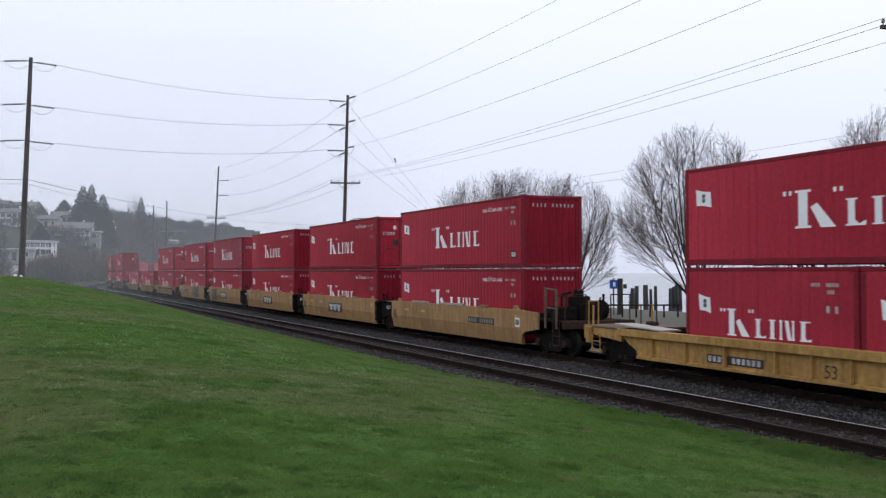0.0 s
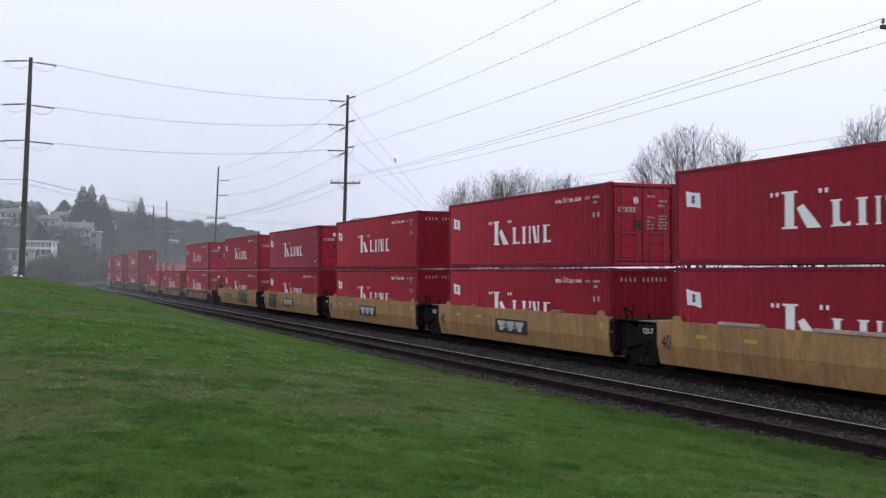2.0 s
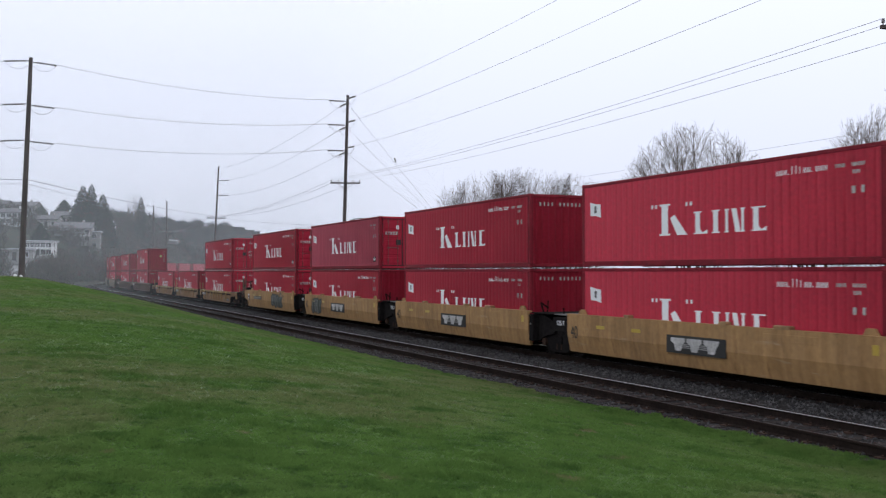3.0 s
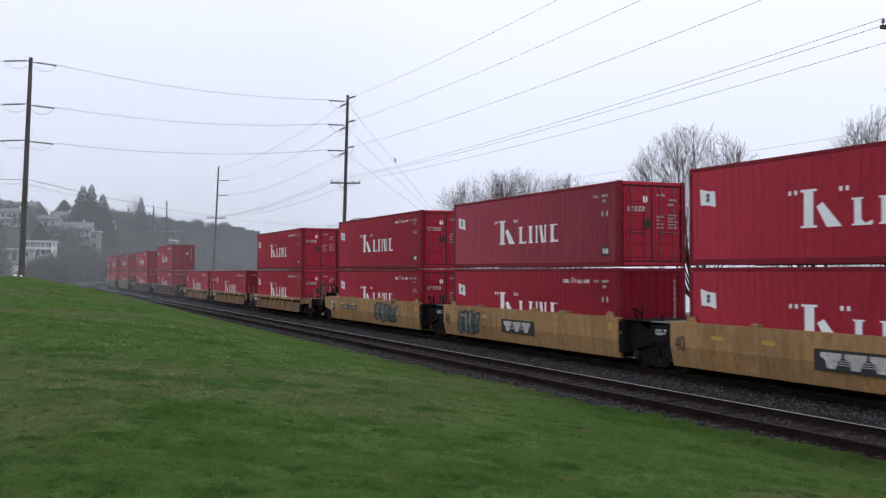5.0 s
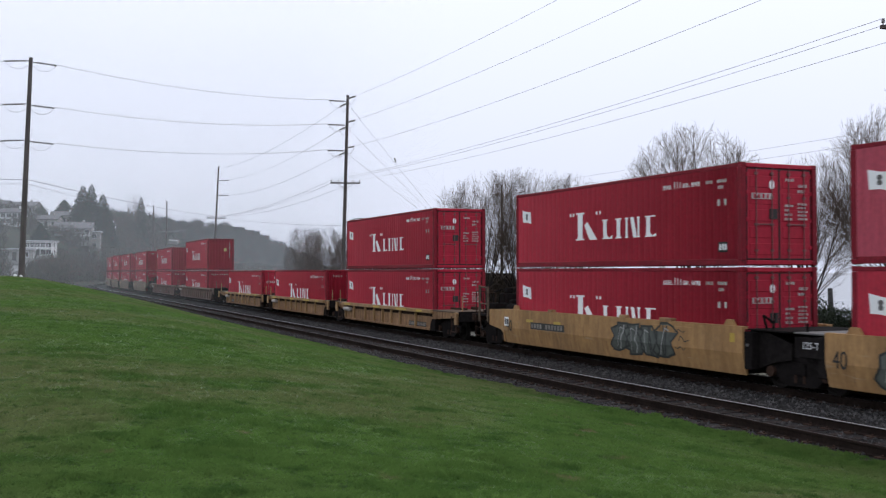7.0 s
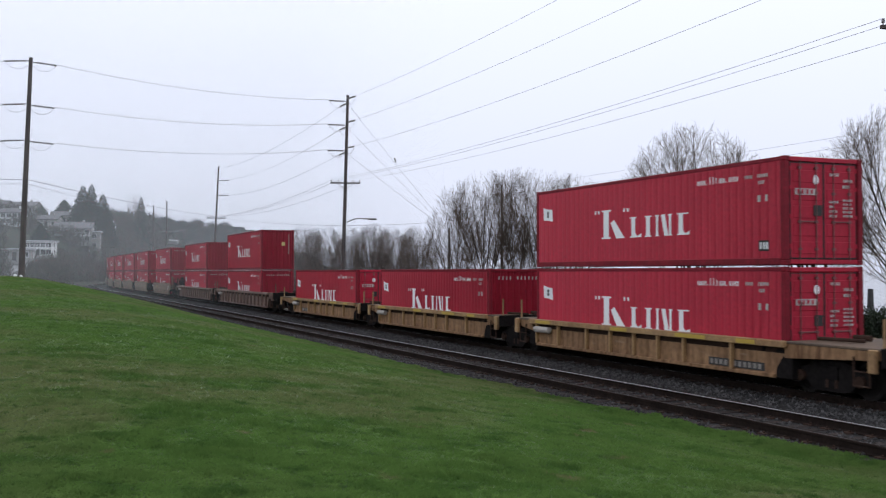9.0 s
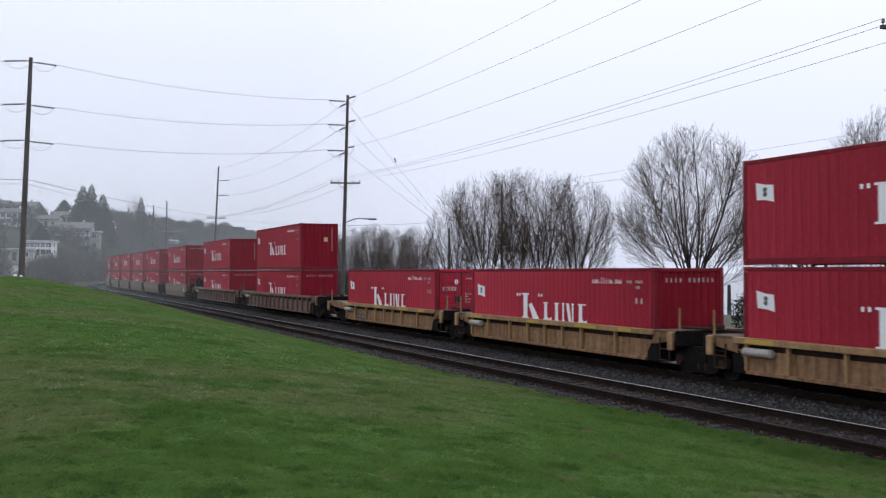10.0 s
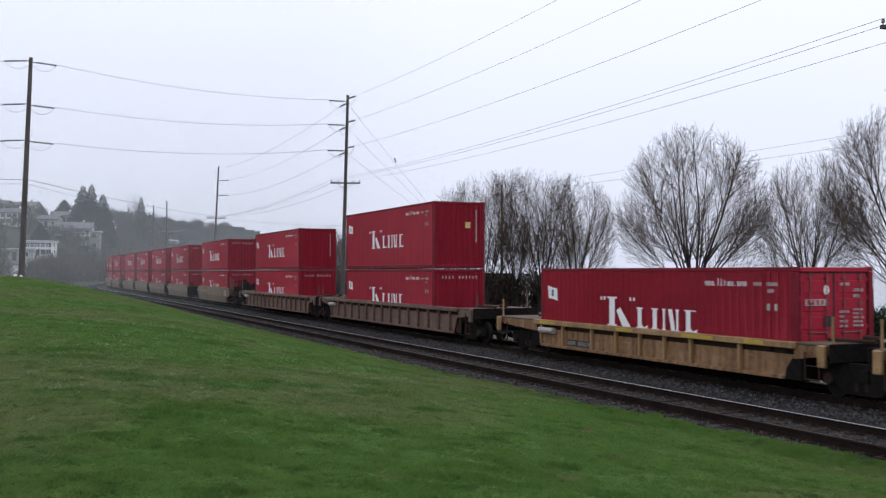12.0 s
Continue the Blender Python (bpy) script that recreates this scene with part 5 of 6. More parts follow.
# ---- water, shore trees, hillside ----
WATER = material("grey_bay_water", (0.05, 0.06, 0.065), 0.12, vary=0.1, fine=0.6, coarse=0.05, bump=0.2)
BARK = material("wet_winter_bark", (0.055, 0.047, 0.043), 0.9, vary=0.35, fine=12, bump=0.3, specular=0.15)
TWIG = material("bare_twigs", (0.135, 0.106, 0.086), 0.9, vary=0.3, fine=5, bump=0, specular=0.1)
NEEDLES = material("dark_conifer_needles", (0.012, 0.024, 0.014), 0.85, vary=0.4, fine=2, bump=0, island=0.4, thin=0.3)
HEDGE = material("evergreen_hedge_leaves", (0.028, 0.042, 0.020), 0.8, vary=0.4, fine=4, bump=0, island=0.45, thin=0.4)
WOODS = material("winter_wood_twigs", (0.092, 0.082, 0.066), 0.9, vary=0.35, fine=0.5, coarse=0.03, bump=0, island=0.35, second=(0.046, 0.056, 0.041))
BRUSH = material("dry_brown_brush", (0.062, 0.046, 0.032), 0.9, vary=0.35, fine=0.8, coarse=0.1, bump=0, island=0.4)
PILING = material("weathered_piling_wood", (0.070, 0.066, 0.064), 0.85, vary=0.35, streak=0.3)
BLUE = material("blue_enamel_sign", (0.02, 0.10, 0.42), 0.4, vary=0.08)
SIDING = material("pale_grey_siding", (0.40, 0.395, 0.385), 0.8, vary=0.15, fine=3, streak=0.1, spread=0.25)
WHITEWALL = material("white_house_paint", (0.74, 0.74, 0.73), 0.75, vary=0.1, fine=2)
SHINGLE = material("grey_roof_shingle", (0.15, 0.145, 0.15), 0.85, vary=0.25, fine=3, spread=0.25)
PALEROOF = material("pale_flat_roof", (0.60, 0.61, 0.63), 0.6, vary=0.15, fine=1)
DARKGLASS = material("dark_window_glass", (0.035, 0.040, 0.045), 0.12, vary=0.1, bump=0)
DRIVE = material("wet_concrete_drive", (0.30, 0.30, 0.30), 0.6, vary=0.2, fine=2)


def build_water():
    bm = bmesh.new()
    vs = [bm.verts.new(c) for c in ((-60, 95, -2.6), (90, -300, -2.6), (4000, -600, -2.6), (4000, 4500, -2.6), (-60, 4500, -2.6))]
    bm.faces.new(vs)
    tagged(part("water", bm, WATER), "still pale grey bay water under mist", "water", kind="structure")


def sticks_mesh(name, segs, mat, sides=3):
    """One mesh of tapered bars: rows of a, b, r0, r1."""
    segs = np.asarray(segs, float)
    a, b, r0, r1 = segs[:, 0:3], segs[:, 3:6], segs[:, 6], segs[:, 7]
    d = b - a
    d /= np.maximum(np.linalg.norm(d, axis=1, keepdims=True), 1e-6)
    ref = np.where(abs(d[:, 2:3]) < 0.9, np.array([[0, 0, 1.0]]), np.array([[1.0, 0, 0]]))
    u = np.cross(d, ref)
    u /= np.linalg.norm(u, axis=1, keepdims=True)
    w = np.cross(d, u)
    rings = []
    for p, r in ((a, r0), (b, r1)):
        for i in range(sides):
            t = 2 * math.pi * i / sides
            rings.append(p + (u * math.cos(t) + w * math.sin(t)) * r[:, None])
    v = np.stack(rings, 1).reshape(-1, 3)
    n = len(segs)
    base = (np.arange(n) * 2 * sides)[:, None]
    f = np.concatenate([base + np.array([[i, (i + 1) % sides, sides + (i + 1) % sides, sides + i]]) for i in range(sides)])
    me = bpy.data.meshes.new(name)
    me.from_pydata(v.tolist(), [], f.tolist())
    me.materials.append(mat)
    me.polygons.foreach_set("use_smooth", [True] * len(me.polygons))
    return me


def bare_tree_meshes(seed, height, width, limbs=16, low=0.17, splay=64, spacing=0.030, egg=0.445, fork=3, girth=0.0078):
    """A tree in winter: stems fan out of a short bole and sweep upwards; branches leave them at a narrow angle, bend up too, and end in fine twigs at a rounded outline."""
    rng = np.random.default_rng(seed)
    mz, az, aw = (1.0 - egg) * height, egg * height, width / 2
    bole = low * height
    big, fine = [(0, 0, -0.6, 0, 0, bole, 0.027 * height, 0.020 * height)], []
    step = 0.030 * height

    def unit(v):
        return v / math.sqrt(v[0] * v[0] + v[1] * v[1] + v[2] * v[2])

    def inside(p):
        return math.sqrt((p[0] ** 2 + p[1] ** 2) / aw ** 2 + ((p[2] - mz) / az) ** 2) if p[2] > mz * 0.55 else math.hypot(p[0], p[1]) / (aw * (0.70 + 0.30 * p[2] / (mz * 0.55)))

    def grow(p, d, reach, r, level):
        """Follows one stem to the outline and lets its branches go."""
        n = max(2, int(reach / step))
        end = rng.uniform(0.95, 1.02)
        lift = (0.055, 0.07, 0.07, 0.05)[level]
        side = rng.uniform(0, 6.28)
        gap = 0.0
        path = []
        for k in range(n):
            d = unit(d + np.array([0, 0, lift * (1 - d[2])]) + rng.normal(0, (0.022, 0.035, 0.05, 0.08)[level], 3))
            q = p + d * step
            out = inside(q) > end
            path.append((p, q, d))
            p = q
            if out and (k > 1 or level):
                break
        m = len(path)
        for k, (a, q, d) in enumerate(path):
            ra, rb = r * (1 - 0.80 * k / m), r * (1 - 0.80 * (k + 1) / m)
            (big if ra > 0.0028 * height else fine).append((*a, *q, ra, max(rb, 0.00030 * height)))
            if level < fork and inside(q) > (0.46, 0.54, 0.48)[level]:
                gap += step
                while gap > spacing * height * (0.88, 0.88, 0.76, 1)[level]:
                    gap -= spacing * height * (0.88, 0.88, 0.76, 1)[level]
                    side += 2.399963 + rng.uniform(-0.5, 0.5)
                    ref = unit(np.cross(d, np.array([0.31, 0.22, 0.92])))
                    off = ref * math.cos(side) + np.cross(d, ref) * math.sin(side)
                    spread = radians(rng.uniform(18, 38))
                    nd_ = unit(d * math.cos(spread) + off * math.sin(spread))
                    more = (0.55, 0.22, 0.075, 0)[level] * height * rng.uniform(0.55, 1.0) * (1 - 0.45 * k / m)
                    grow(a + (q - a) * rng.random(), nd_, more, max(min(ra * 0.62, (0.0042, 0.0017, 0.00090, 0)[level] * height), 0.00066 * height), level + 1)

    for i in range(limbs):
        a = 2.399963 * i + rng.uniform(-0.3, 0.3)
        tilt = radians(3 + splay * ((i + rng.random()) / limbs) ** 0.9)
        d = np.array([math.sin(tilt) * math.cos(a), math.sin(tilt) * math.sin(a), math.cos(tilt)])
        grow(np.array([0.05 * math.cos(a), 0.05 * math.sin(a), bole * rng.uniform(0.55, 1.0)]), d, 1.15 * height, girth * height * (1.05 - 0.6 * tilt) * rng.uniform(0.7, 1.15), 0)
    return sticks_mesh("trunk", big, BARK, 6), sticks_mesh("crown", fine, TWIG, 3)


def build_trees():
    kinds = [bare_tree_meshes(3, 11.0, 8.6, 24), bare_tree_meshes(4, 11.0, 6.4, 21, girth=0.0068), bare_tree_meshes(6, 11.0, 5.2, 18, girth=0.0066)]
    where = [(14.1, 57, 0.995, 0, 40), (20.0, 55.5, 0.86, 1, 0), (24.4, 52.5, 1.08, 0, 200),
             (0.9, 76, 0.84, 2, 10), (3.2, 75, 0.95, 1, 60), (5.5, 77, 0.97, 2, 120), (7.3, 75, 0.96, 1, 180), (9.7, 74, 0.92, 1, 250),
             (-12.2, 104, 0.70, 1, 0), (-9.9, 106, 0.62, 2, 50), (-7.2, 104, 0.72, 1, 100), (-4.6, 107, 0.66, 1, 150), (-14.6, 112, 0.72, 2, 10), (-2.4, 98, 0.66, 1, 220),
             (-11.0, 116, 0.74, 1, 30), (-8.4, 118, 0.76, 2, 80), (-5.9, 114, 0.74, 1, 130), (-3.4, 116, 0.74, 2, 190), (-16.5, 120, 0.76, 1, 240)]
    for x, y, k, kind, turn in where:
        t = tagged(new("bare_tree"), "leafless many-stemmed tree with upswept grey twigs", "tree", "shore trees")
        trunk, crown = kinds[kind]
        part("trunk", trunk, None, t)
        part("crown", crown, None, t)
        t.matrix_basis = Matrix.LocRotScale((x, y, -0.15), Euler((0, 0, radians(turn))), (k, k, k))


def flakes(name, centres, radii, per, size, mat, seed, up=0.35, slim=0.35, fill=0.33):
    """Clumps of small leaf- or twig-like flakes filling ellipsoids."""
    rng = np.random.default_rng(seed)
    c = np.repeat(np.asarray(centres, float), per, 0)
    r = np.repeat(np.asarray(radii, float), per, 0)
    n = len(c)
    d = rng.normal(size=(n, 3))
    d /= np.linalg.norm(d, axis=1, keepdims=True)
    p = c + d * r * (rng.random((n, 1)) ** fill) * (1 + 0.12 * rng.normal(size=(n, 1)))
    a = rng.normal(size=(n, 3))
    a[:, 2] += up * 3
    a /= np.linalg.norm(a, axis=1, keepdims=True)
    b = np.cross(a, rng.normal(size=(n, 3)))
    b /= np.linalg.norm(b, axis=1, keepdims=True)
    s = size * rng.uniform(0.5, 1.4, (n, 1))
    v = np.stack([p - b * s * slim, p + b * s * slim, p + a * s * 1.6], 1).reshape(-1, 3)
    return raw(name, v, np.arange(3 * n).reshape(-1, 3), mat)


def on_ground(x, y):
    return float(ground_height(x, y)[0])


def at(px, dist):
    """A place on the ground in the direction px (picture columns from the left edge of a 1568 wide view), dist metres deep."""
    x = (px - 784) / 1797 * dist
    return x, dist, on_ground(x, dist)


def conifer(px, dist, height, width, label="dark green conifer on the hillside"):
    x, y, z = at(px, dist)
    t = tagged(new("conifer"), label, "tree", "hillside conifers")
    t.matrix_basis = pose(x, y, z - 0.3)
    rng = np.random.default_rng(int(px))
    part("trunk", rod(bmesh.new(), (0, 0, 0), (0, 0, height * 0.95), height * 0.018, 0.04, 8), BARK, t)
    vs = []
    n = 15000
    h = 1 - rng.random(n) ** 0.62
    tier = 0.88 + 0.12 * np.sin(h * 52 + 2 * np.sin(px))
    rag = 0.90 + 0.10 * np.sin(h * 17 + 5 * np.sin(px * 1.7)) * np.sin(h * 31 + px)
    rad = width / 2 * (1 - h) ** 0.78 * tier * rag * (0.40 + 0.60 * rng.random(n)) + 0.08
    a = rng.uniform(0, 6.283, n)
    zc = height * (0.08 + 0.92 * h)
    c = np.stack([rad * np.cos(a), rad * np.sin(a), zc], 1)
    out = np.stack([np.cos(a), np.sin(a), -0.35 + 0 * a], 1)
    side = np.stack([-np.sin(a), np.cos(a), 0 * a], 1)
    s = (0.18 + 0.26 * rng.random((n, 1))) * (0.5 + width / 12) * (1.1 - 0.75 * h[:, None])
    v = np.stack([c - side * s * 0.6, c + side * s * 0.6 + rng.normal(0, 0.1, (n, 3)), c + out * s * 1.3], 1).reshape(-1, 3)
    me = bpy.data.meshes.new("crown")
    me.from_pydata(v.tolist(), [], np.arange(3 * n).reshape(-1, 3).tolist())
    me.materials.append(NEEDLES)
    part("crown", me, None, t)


def house(px, dist, w, d, h, turn, wall, roof, kind="gable", rows=2, cols=4, label="grey two-storey house on the hillside", lift=0.0, balcony=False, chimney=True):
    """A hillside house: walls, roof with eaves, framed windows, door; turn in degrees."""
    x, y, z = at(px, dist)
    b = tagged(new("house"), label, "house", "hillside houses")
    b.matrix_basis = pose(x, y, z - 1.0 + lift, 0, 0, turn)
    part("wall", boxes((-w / 2, w / 2, -d / 2, d / 2, 0, h + 1), bevel=0.03), wall, b)
    top = h + 1
    if kind == "gable":
        k = d * 0.24
        o = [(-d / 2 - 0.5, top - 0.05), (0, top + k), (d / 2 + 0.5, top - 0.05), (d / 2 + 0.5, top + 0.18), (0, top + k + 0.25), (-d / 2 - 0.5, top + 0.18)]
        rf = part("roof", extruded(o, "x", -w / 2 - 0.4, w / 2 + 0.4), roof, b)
        part("gable_wall", extruded([(-d / 2, top), (d / 2, top), (0, top + k - 0.02)], "x", -w / 2 + 0.05, w / 2 - 0.05), wall, b)
    else:
        rf = part("roof", boxes((-w / 2 - 0.5, w / 2 + 0.5, -d / 2 - 0.7, d / 2 + 0.5, top + 0.003, top + 0.35), bevel=0.04), roof, b)
        k = 0
    if chimney:
        part("chimney", boxes((w * 0.22, w * 0.22 + 0.8, -0.4, 0.4, top - 0.5, top + k + 0.9), bevel=0.03), wall, rf)
    storey = h / rows
    glass = mesh_of("pane", boxes((-0.62, 0.62, -0.03, 0.03, -0.60, 0.60)), DARKGLASS)
    trim = mesh_of("window", boxes((-0.74, 0.74, -0.06, 0.0, 0.60, 0.74), (-0.74, 0.74, -0.06, 0.0, -0.74, -0.60), (-0.74, -0.62, -0.06, 0.0, -0.6, 0.6), (0.62, 0.74, -0.06, 0.0, -0.6, 0.6), (-0.04, 0.04, -0.05, 0.0, -0.6, 0.6)), WHITEWALL)
    for r in range(rows):
        for c in range(cols):
            if r == 0 and c == cols // 2:
                part("door", boxes((-0.5, 0.5, -0.05, 0.0, 0.0, 2.1), bevel=0.01), PILING, b).matrix_basis = pose(-w / 2 + w * (c + 0.5) / cols, -d / 2, 1.0)
                continue
            win = part("window", trim, None, b)
            win.matrix_basis = pose(-w / 2 + w * (c + 0.5) / cols, -d / 2 - 0.002, 1 + storey * (r + 0.55))
            part("pane", glass, None, win)
    for r in range(rows):
        win = part("window", trim, None, b)
        win.matrix_basis = pose(w / 2 + 0.002, 0, 1 + storey * (r + 0.55), 0, 0, 90)
        part("pane", glass, None, win)
    if balcony:
        zb = 1 + storey * (rows - 1)
        part("balcony", boxes((-w / 2 + 0.3, w / 2 - 0.3, -d / 2 - 1.6, -d / 2 - 0.005, zb - 0.12, zb + 0.08), bevel=0.02), WHITEWALL, b)
        post = mesh_of("baluster", boxes((-0.05, 0.05, -0.05, 0.05, 0.08, 1.05)), WHITEWALL)
        for i in range(9):
            part("baluster", post, None, b).matrix_basis = pose(-w / 2 + 0.5 + (w - 1.0) * i / 8, -d / 2 - 1.5, zb)
        part("balcony_rail", boxes((-w / 2 + 0.3, w / 2 - 0.3, -d / 2 - 1.56, -d / 2 - 1.44, zb + 1.05, zb + 1.13)), WHITEWALL, b)
    return b


def build_hillside():
    house(131, 330, 11.5, 9, 4.4, 14, SIDING, SHINGLE, rows=2, cols=4, label="grey two-storey house with a shingle roof on the hillside", balcony=True)
    house(168, 332, 3.4, 6, 8.6, 14, SIDING, PALEROOF, "flat", rows=3, cols=1, label="narrow pale tower wing of a hillside house", chimney=False)
    house(72, 285, 7.2, 7, 4.0, 8, WHITEWALL, PALEROOF, "flat", rows=2, cols=5, label="white flat-roofed house with a row of windows", balcony=True, chimney=False)
    house(18, 262, 11.0, 7, 2.8, 16, SIDING, PALEROOF, "flat", rows=1, cols=4, label="low garage with a pale flat roof", chimney=False)
    house(24, 322, 7, 6, 3.4, 10, WHITEWALL, SHINGLE, rows=2, cols=4, label="white hillside house under a grey roof")
    house(80, 338, 10, 6, 2.8, 0, SIDING, SHINGLE, rows=1, cols=4, label="low grey hillside house", lift=-1.2)
    house(112, 356, 8, 6, 2.8, 20, SIDING, SHINGLE, rows=1, cols=3, label="small grey hillside house")
    house(-15, 420, 14, 8, 5, 5, SIDING, SHINGLE, rows=2, cols=4, label="grey house on top of the hill")
    house(42, 425, 12, 8, 5, 0, SIDING, SHINGLE, rows=2, cols=3, label="grey house on top of the hill")
    house(179, 394, 4.5, 5, 3.2, 30, WHITEWALL, SHINGLE, rows=2, cols=2, label="small white gabled house among the trees")
    house(193, 402, 4.0, 5, 3.0, 30, WHITEWALL, SHINGLE, rows=2, cols=2, label="small white gabled house among the trees")
    # a wet road that climbs the far slope
    for px, dist, up, length, fall in ((238, 455, 18.9, 13.0, 10.5), (258, 470, 17.4, 7.5, 6.0), (306, 490, 18.0, 5.0, 4.0)):
        x = (px - 784) / 1797 * dist
        bm = boxes((-length / 2, length / 2, -2.2, 2.2, -1.5, 0.12), bevel=0.05)
        tagged(part("hill_road", bm, DRIVE), "pale wet road climbing the far hillside", "road", kind="structure").matrix_basis = pose(x, dist, up, 9, fall, 0)
    house(330, 520, 16, 9, 3.0, -8, SIDING, PALEROOF, "flat", rows=1, cols=4, label="long low building with a pale roof", chimney=False)
    for px, dist, w in ((418, 680, 10), (432, 700, 13), (447, 690, 9), (462, 730, 11)):
        house(px, dist, w, 9, 5.0, 10, WHITEWALL, SHINGLE, rows=2, cols=3, label="pale house far along the ridge", chimney=False)
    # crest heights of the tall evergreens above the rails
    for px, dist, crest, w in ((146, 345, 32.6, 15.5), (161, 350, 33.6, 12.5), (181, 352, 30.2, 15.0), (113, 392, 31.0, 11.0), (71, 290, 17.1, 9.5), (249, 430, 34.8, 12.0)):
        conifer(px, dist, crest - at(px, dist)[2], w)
    # tall bare poplars
    thin = bare_tree_meshes(21, 11.0, 2.2, 7, splay=9, spacing=0.05, fork=2)
    for px, dist, k in ((234, 426, 1.0), (243, 428, 1.0)):
        x, y, z = at(px, dist)
        t = tagged(new("poplar"), "tall narrow leafless poplar on the hillside", "tree", "poplars")
        part("trunk", thin[0], None, t)
        part("crown", thin[1], None, t)
        k = (38.5 - z) / 11.0
        t.matrix_basis = Matrix.LocRotScale((x, y, z), Euler((0, 0, px)), (k, k, k))
    rng = np.random.default_rng(31)
    cs, rs, trunks = [], [], []
    for _ in range(900):
        px = rng.uniform(-120, 560)
        lo = np.interp(px, [-120, 0, 130, 190, 260, 330, 420, 560], [330, 400, 420, 425, 485, 500, 520, 640])
        dist = lo + rng.uniform(0, 1) ** 1.2 * 140
        x, y, z = at(px, dist)
        if to_line(x, y)[1][0] > -6:
            continue
        if px < 128 and rng.random() < 0.72:
            continue
        h = rng.uniform(3.2, 7.4) * (0.55 if px < 128 else 0.9)
        cs.append((x, y, z + h * 0.58))
        rs.append((h * 0.52, h * 0.52, h * 0.58))
        trunks.append((x, y, z - 0.5, x + rng.normal(0, 0.4), y, z + h * 0.8, 0.18, 0.05))
    w = flakes("hillside_woods", cs, rs, 300, 1.15, WOODS, 3, up=1.0, slim=0.09, fill=0.62)
    tagged(w, "grey leafless winter woods covering the hillside", "woods", kind="stuff")
    me = sticks_mesh("hillside_trunks", trunks, BARK, 5)
    tagged(part("hillside_trunks", me, None, w), kind="stuff")
    cs, rs = [], []
    for _ in range(190):
        px = rng.uniform(62, 205)
        dist = rng.uniform(190, 330) if px < 150 else rng.uniform(235, 340)
        x, y, z = at(px, dist)
        if to_line(x, y)[1][0] > 7.0 or (px < 95 and dist > 255):
            continue
        h = rng.uniform(3.0, 6.5)
        cs.append((x, y, z + h * 0.45))
        rs.append((h * 0.7, h * 0.6, h * 0.55))
    for _ in range(60):
        px = rng.uniform(-90, 60)
        dist = rng.uniform(240, 345)
        if 5 < px < 60 and dist < 305:
            continue
        x, y, z = at(px, dist)
        h = rng.uniform(2.5, 5.5)
        cs.append((x, y, z + h * 0.45))
        rs.append((h * 0.6, h * 0.55, h * 0.55))
    for _ in range(420):
        px = rng.uniform(195, 540)
        lo = np.interp(px, [195, 260, 330, 420, 540], [330, 360, 390, 420, 470])
        x, y, z = at(px, lo + rng.uniform(0, 150))
        if to_line(x, y)[1][0] > 4.0:
            continue
        h = rng.uniform(3.0, 6.5)
        cs.append((x, y, z + h * 0.42))
        rs.append((h * 0.75, h * 0.6, h * 0.55))
    for _ in range(14):
        px = rng.uniform(-60, 8)
        x, y, z = at(px, rng.uniform(180, 230))
        cs.append((x, y, z + 2.0))
        rs.append((1.8, 1.6, 2.4))
    tagged(flakes("brush", cs, rs, 520, 0.55, BRUSH, 5, up=0.8, slim=0.13), "brown leafless brush beside the bend of the line", "brush", kind="stuff")
    # a drive in front of the lower houses
    x, y, z = at(33, 258)
    bm = boxes((-2.6, 2.6, -24, 24, -1.5, 0.06), bevel=0.02)
    tagged(part("driveway", bm, DRIVE), "pale wet concrete driveway below the houses", "driveway", kind="structure").matrix_basis = pose(x, y, z + 0.9, 7, 0, 8)


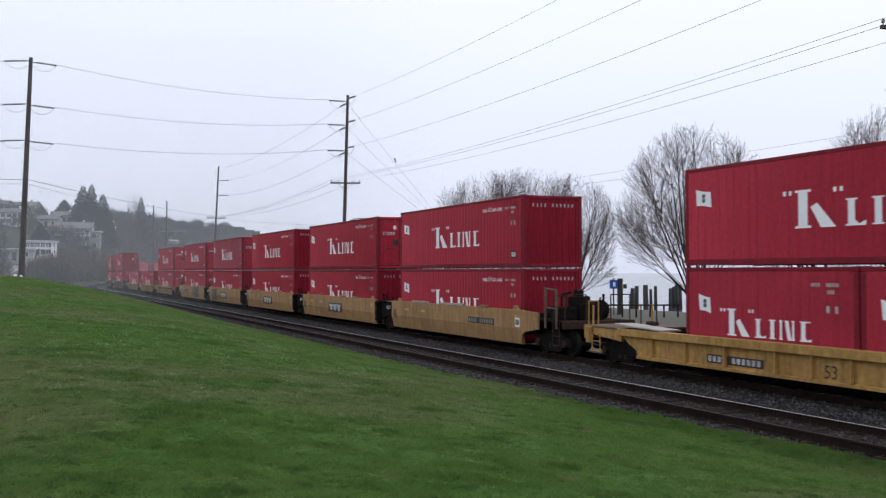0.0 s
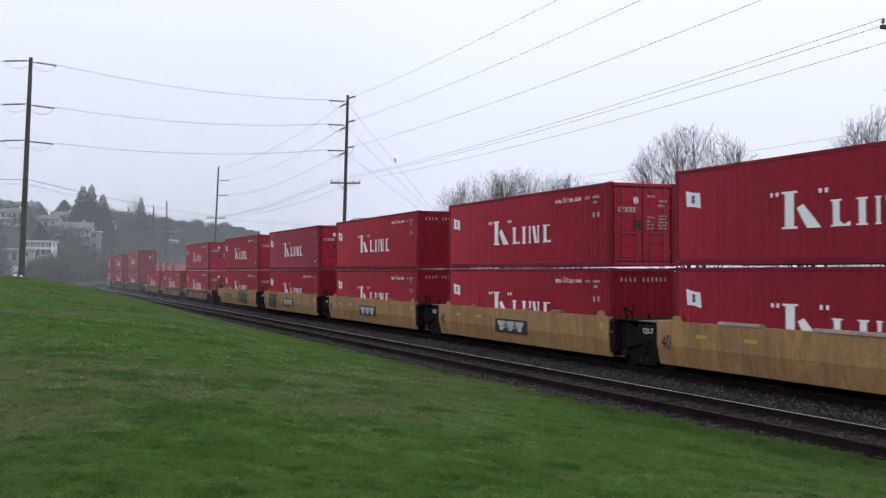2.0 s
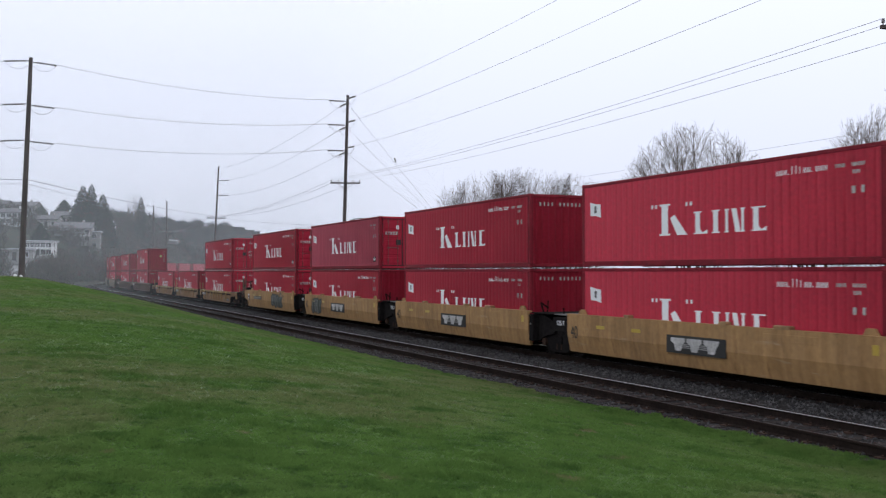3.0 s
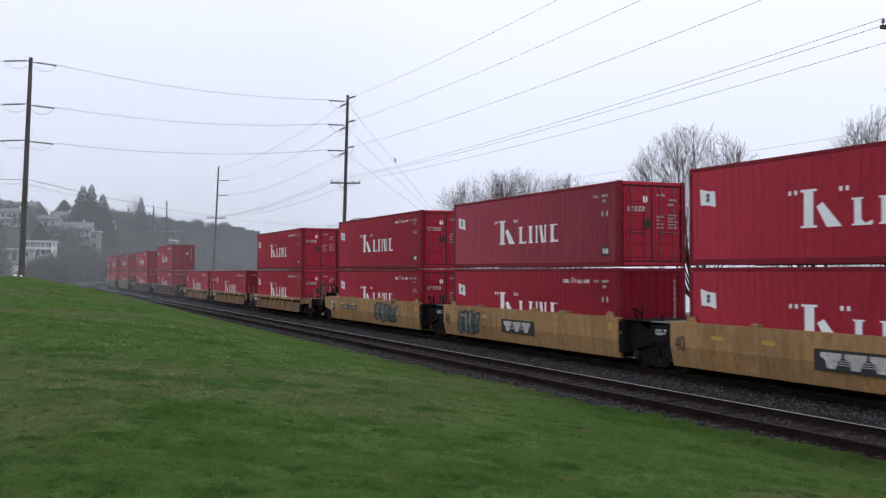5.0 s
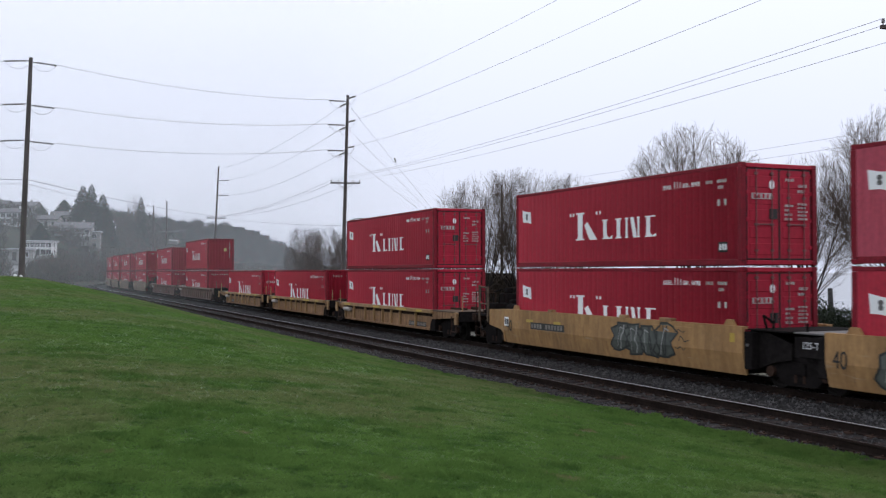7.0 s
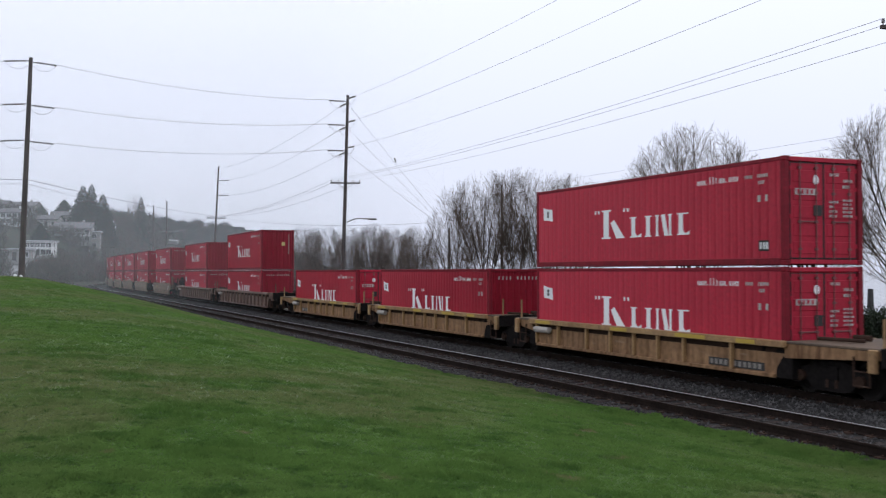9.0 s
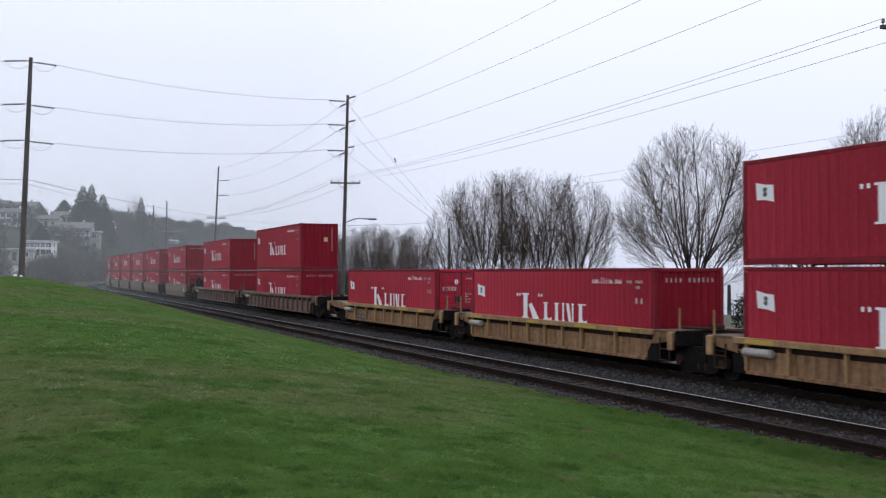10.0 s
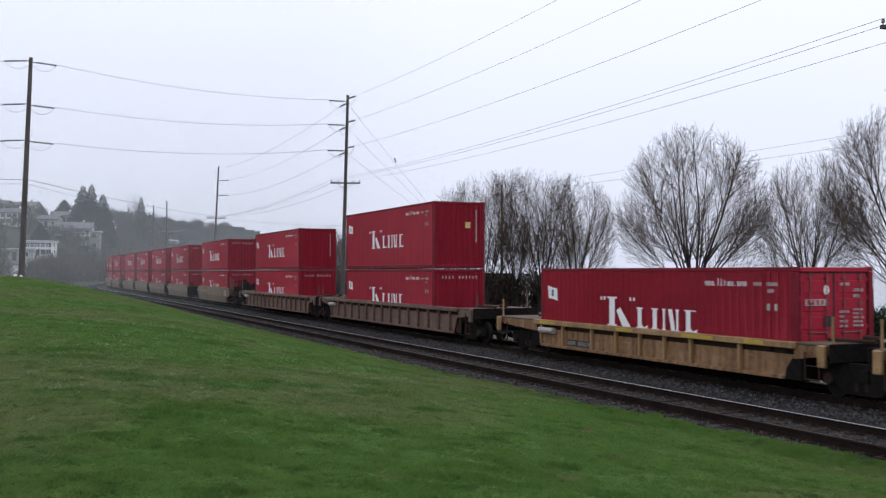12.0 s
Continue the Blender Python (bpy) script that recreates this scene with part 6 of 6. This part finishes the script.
# A half-clear white surface that fades what lies behind it, as haze would.
def haze_material(name, amount, r):
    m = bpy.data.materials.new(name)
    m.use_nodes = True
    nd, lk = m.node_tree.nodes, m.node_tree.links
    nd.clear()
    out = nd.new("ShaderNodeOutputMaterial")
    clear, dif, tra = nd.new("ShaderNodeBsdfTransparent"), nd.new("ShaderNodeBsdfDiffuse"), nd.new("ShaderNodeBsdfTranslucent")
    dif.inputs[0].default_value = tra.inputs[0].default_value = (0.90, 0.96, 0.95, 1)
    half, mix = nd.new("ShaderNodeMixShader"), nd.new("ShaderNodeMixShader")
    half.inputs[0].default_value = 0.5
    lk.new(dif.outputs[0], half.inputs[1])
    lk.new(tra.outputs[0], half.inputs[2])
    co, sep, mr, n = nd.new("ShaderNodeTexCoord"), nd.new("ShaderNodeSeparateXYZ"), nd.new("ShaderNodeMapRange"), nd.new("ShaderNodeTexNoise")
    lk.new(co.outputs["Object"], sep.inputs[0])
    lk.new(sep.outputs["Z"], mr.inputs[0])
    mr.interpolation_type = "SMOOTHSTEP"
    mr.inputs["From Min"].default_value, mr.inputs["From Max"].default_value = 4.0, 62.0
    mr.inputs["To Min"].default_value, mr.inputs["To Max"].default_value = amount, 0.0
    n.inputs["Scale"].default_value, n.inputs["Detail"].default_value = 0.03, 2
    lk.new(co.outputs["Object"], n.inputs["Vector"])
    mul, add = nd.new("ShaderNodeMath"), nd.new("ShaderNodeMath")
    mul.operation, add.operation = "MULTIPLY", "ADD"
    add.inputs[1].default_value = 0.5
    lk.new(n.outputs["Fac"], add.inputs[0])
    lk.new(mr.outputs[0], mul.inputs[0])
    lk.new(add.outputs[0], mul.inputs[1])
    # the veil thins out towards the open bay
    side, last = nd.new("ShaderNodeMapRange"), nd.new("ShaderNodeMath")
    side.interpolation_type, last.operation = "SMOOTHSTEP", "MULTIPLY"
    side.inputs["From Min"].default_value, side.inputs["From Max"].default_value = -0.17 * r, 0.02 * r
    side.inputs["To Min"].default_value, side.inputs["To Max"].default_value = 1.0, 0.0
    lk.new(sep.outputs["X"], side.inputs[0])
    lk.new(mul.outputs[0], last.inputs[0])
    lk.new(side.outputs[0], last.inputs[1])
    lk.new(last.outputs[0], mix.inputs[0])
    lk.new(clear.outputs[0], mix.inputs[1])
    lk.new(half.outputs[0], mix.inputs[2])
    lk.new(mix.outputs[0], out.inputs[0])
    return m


def build_stones_by_pole():
    for x, y, r in ((-29.75, 70.6, 0.13), (-29.3, 70.5, 0.11)):
        bm = bmesh.new()
        bmesh.ops.create_icosphere(bm, subdivisions=2, radius=r)
        for v in bm.verts:
            v.co *= 1 + 0.22 * noise.noise(v.co * 6 + Vector((x, y, 0)))
        st = tagged(part("boulder", bm, WHITEWALL), "small white boulder at the foot of the pole", "boulder", "boulders at the pole")
        st.matrix_basis = pose(x, y, on_ground(x, y) + r * 0.6)


def build_haze():
    """Translucent sheets put in for distance haze, one behind the other, that thin out upwards."""
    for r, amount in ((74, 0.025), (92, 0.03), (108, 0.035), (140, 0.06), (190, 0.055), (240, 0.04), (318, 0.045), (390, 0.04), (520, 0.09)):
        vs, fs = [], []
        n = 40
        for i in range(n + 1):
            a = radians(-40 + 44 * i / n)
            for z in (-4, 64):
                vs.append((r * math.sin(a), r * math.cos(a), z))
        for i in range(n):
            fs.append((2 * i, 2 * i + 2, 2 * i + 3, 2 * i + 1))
        ob = raw("haze_sheet", vs, fs, haze_material("haze_film", amount, r), soft=True)
        tagged(ob, "translucent sheet standing in for distance haze", "mist", "drizzle veils", "stuff")


def build_shore():
    rng = random.Random(8)
    for px, dist, top, w in ((1118, 150, 0.4, 0.55), (1126, 152, 0.7, 0.6), (1143, 148, 0.9, 0.7), (1152, 154, 0.2, 0.4), (1160, 150, 0.7, 0.45), (1186, 149, 0.4, 0.45), (1191, 151, 0.6, 0.5), (1198, 150, 0.9, 0.55), (1204, 153, 0.9, 0.5), (1232, 150, 0.3, 0.5), (1268, 148, 0.4, 0.5), (1276, 151, 0.7, 0.5), (1290, 150, 0.9, 0.5), (1320, 149, 0.8, 0.6), (1345, 152, 0.3, 0.5), (1362, 150, 0.9, 0.4), (1385, 148, 0.5, 0.5), (1470, 150, 0.4, 0.7), (1540, 150, 0.3, 0.8)):
        x = (px - 784) / 1797 * dist
        p = tagged(new("piling"), "old weathered wooden piling standing in the bay", "piling", "old pilings")
        p.matrix_basis = pose(x, dist, -2.9, rng.uniform(-1, 1), rng.uniform(-2, 2), 0)
        part("post", rod(bmesh.new(), (0, 0, 0), (0, 0, top + 2.9), w * 0.62, w * 0.5, 10), PILING, p)
    # hedge between line and promenade
    cs, rs = [], []
    for i in range(52):
        s = 1.5 + i * 0.76
        x, y, _ = on_line(s, 33.5 - TRAIN_LINE + rng.uniform(-0.3, 0.3))
        h = 1.35 + rng.uniform(-0.12, 0.15)
        if 35 < s:
            h += 0.55
        cs.append((x, y, on_ground(x, y) + h * 0.5))
        rs.append((0.75, 0.75, h * 0.56))
    tagged(flakes("hedge", cs, rs, 1500, 0.085, HEDGE, 12), "dark evergreen hedge along the promenade", "hedge", kind="structure")
    cs, rs = [], []
    for i in range(60):
        s = 92 + i * 0.75
        x, y, _ = on_line(s, 36 - TRAIN_LINE + rng.uniform(-3, 3))
        h = rng.uniform(1.6, 3.0)
        cs.append((x, y, on_ground(x, y) + h * 0.5))
        rs.append((1.0, 1.0, h * 0.6))
    for _ in range(44):
        x, y = rng.uniform(-4.0, 8.6), rng.uniform(77, 84)
        h = rng.uniform(1.2, 2.9)
        cs.append((x, y, on_ground(x, y) + h * 0.5))
        rs.append((1.0, 0.9, h * 0.6))
    tagged(flakes("shore_brush", cs, rs, 380, 0.20, BRUSH, 15, up=0.8), "leafless undergrowth below the far shore trees", "brush", kind="stuff")
    # blue sign on its post, bollard and a rail by the water
    sg = tagged(new("park_sign"), "blue shoreline sign on a grey post", "sign")
    x, y, z = 11.75, 70, -0.2
    sg.matrix_basis = pose(x, y, z)
    part("post", boxes((-0.05, 0.05, -0.05, 0.05, 0, 2.6), bevel=0.01), GRATING, sg)
    part("sign_plate", boxes((-0.28, 0.28, -0.075, -0.052, 1.85, 2.45), bevel=0.008), BLUE, sg, "blue sign plate")
    part("sign_mark", boxes((-0.05, 0.12, -0.082, -0.077, 2.0, 2.3)), WHITE, sg, "white symbol bar")
    bp = tagged(new("timber_post"), "thick grey timber post beside the sign", "post")
    bp.matrix_basis = pose(12.25, 70.3, -0.2)
    part("shaft", boxes((-0.17, 0.17, -0.17, 0.17, 0, 2.55), bevel=0.03), PILING, bp)
    part("cap_plate", boxes((0.22, 0.46, -0.03, 0.0, 1.85, 2.15), bevel=0.005), PILING, bp)
    rl = tagged(new("promenade_railing"), "low dark railing along the waterside path", "railing")
    rl.matrix_basis = pose(12.2, 66, -0.2)
    for i in range(7):
        part("rail_post", boxes((-2.4 + 0.9 * i, -2.3 + 0.9 * i, -0.05, 0.05, 0, 0.8), bevel=0.01), RUST_AND_SHADE, rl)
    part("top_rail", boxes((-2.5, 3.2, -0.06, 0.06, 0.8, 0.9), bevel=0.01), RUST_AND_SHADE, rl)


build_water()
build_trees()
build_shore()
build_hillside()
build_stones_by_pole()
build_haze()
build_ties(TRACKS)


def motions():
    times = [i * 0.5 for i in range(25)]
    for ob, s, z, dx in TRAIN:
        walk(ob, [(t, stand(s - run(t), z, dx)) for t in times])
    ticks = [i / FPS for i in range(361)]
    for w, dx in WHEELS:
        walk(w, [(t, pose(dx, 0, WHEEL_R, 0, math.degrees(run(t) / WHEEL_R), 0)) for t in ticks])


motions()
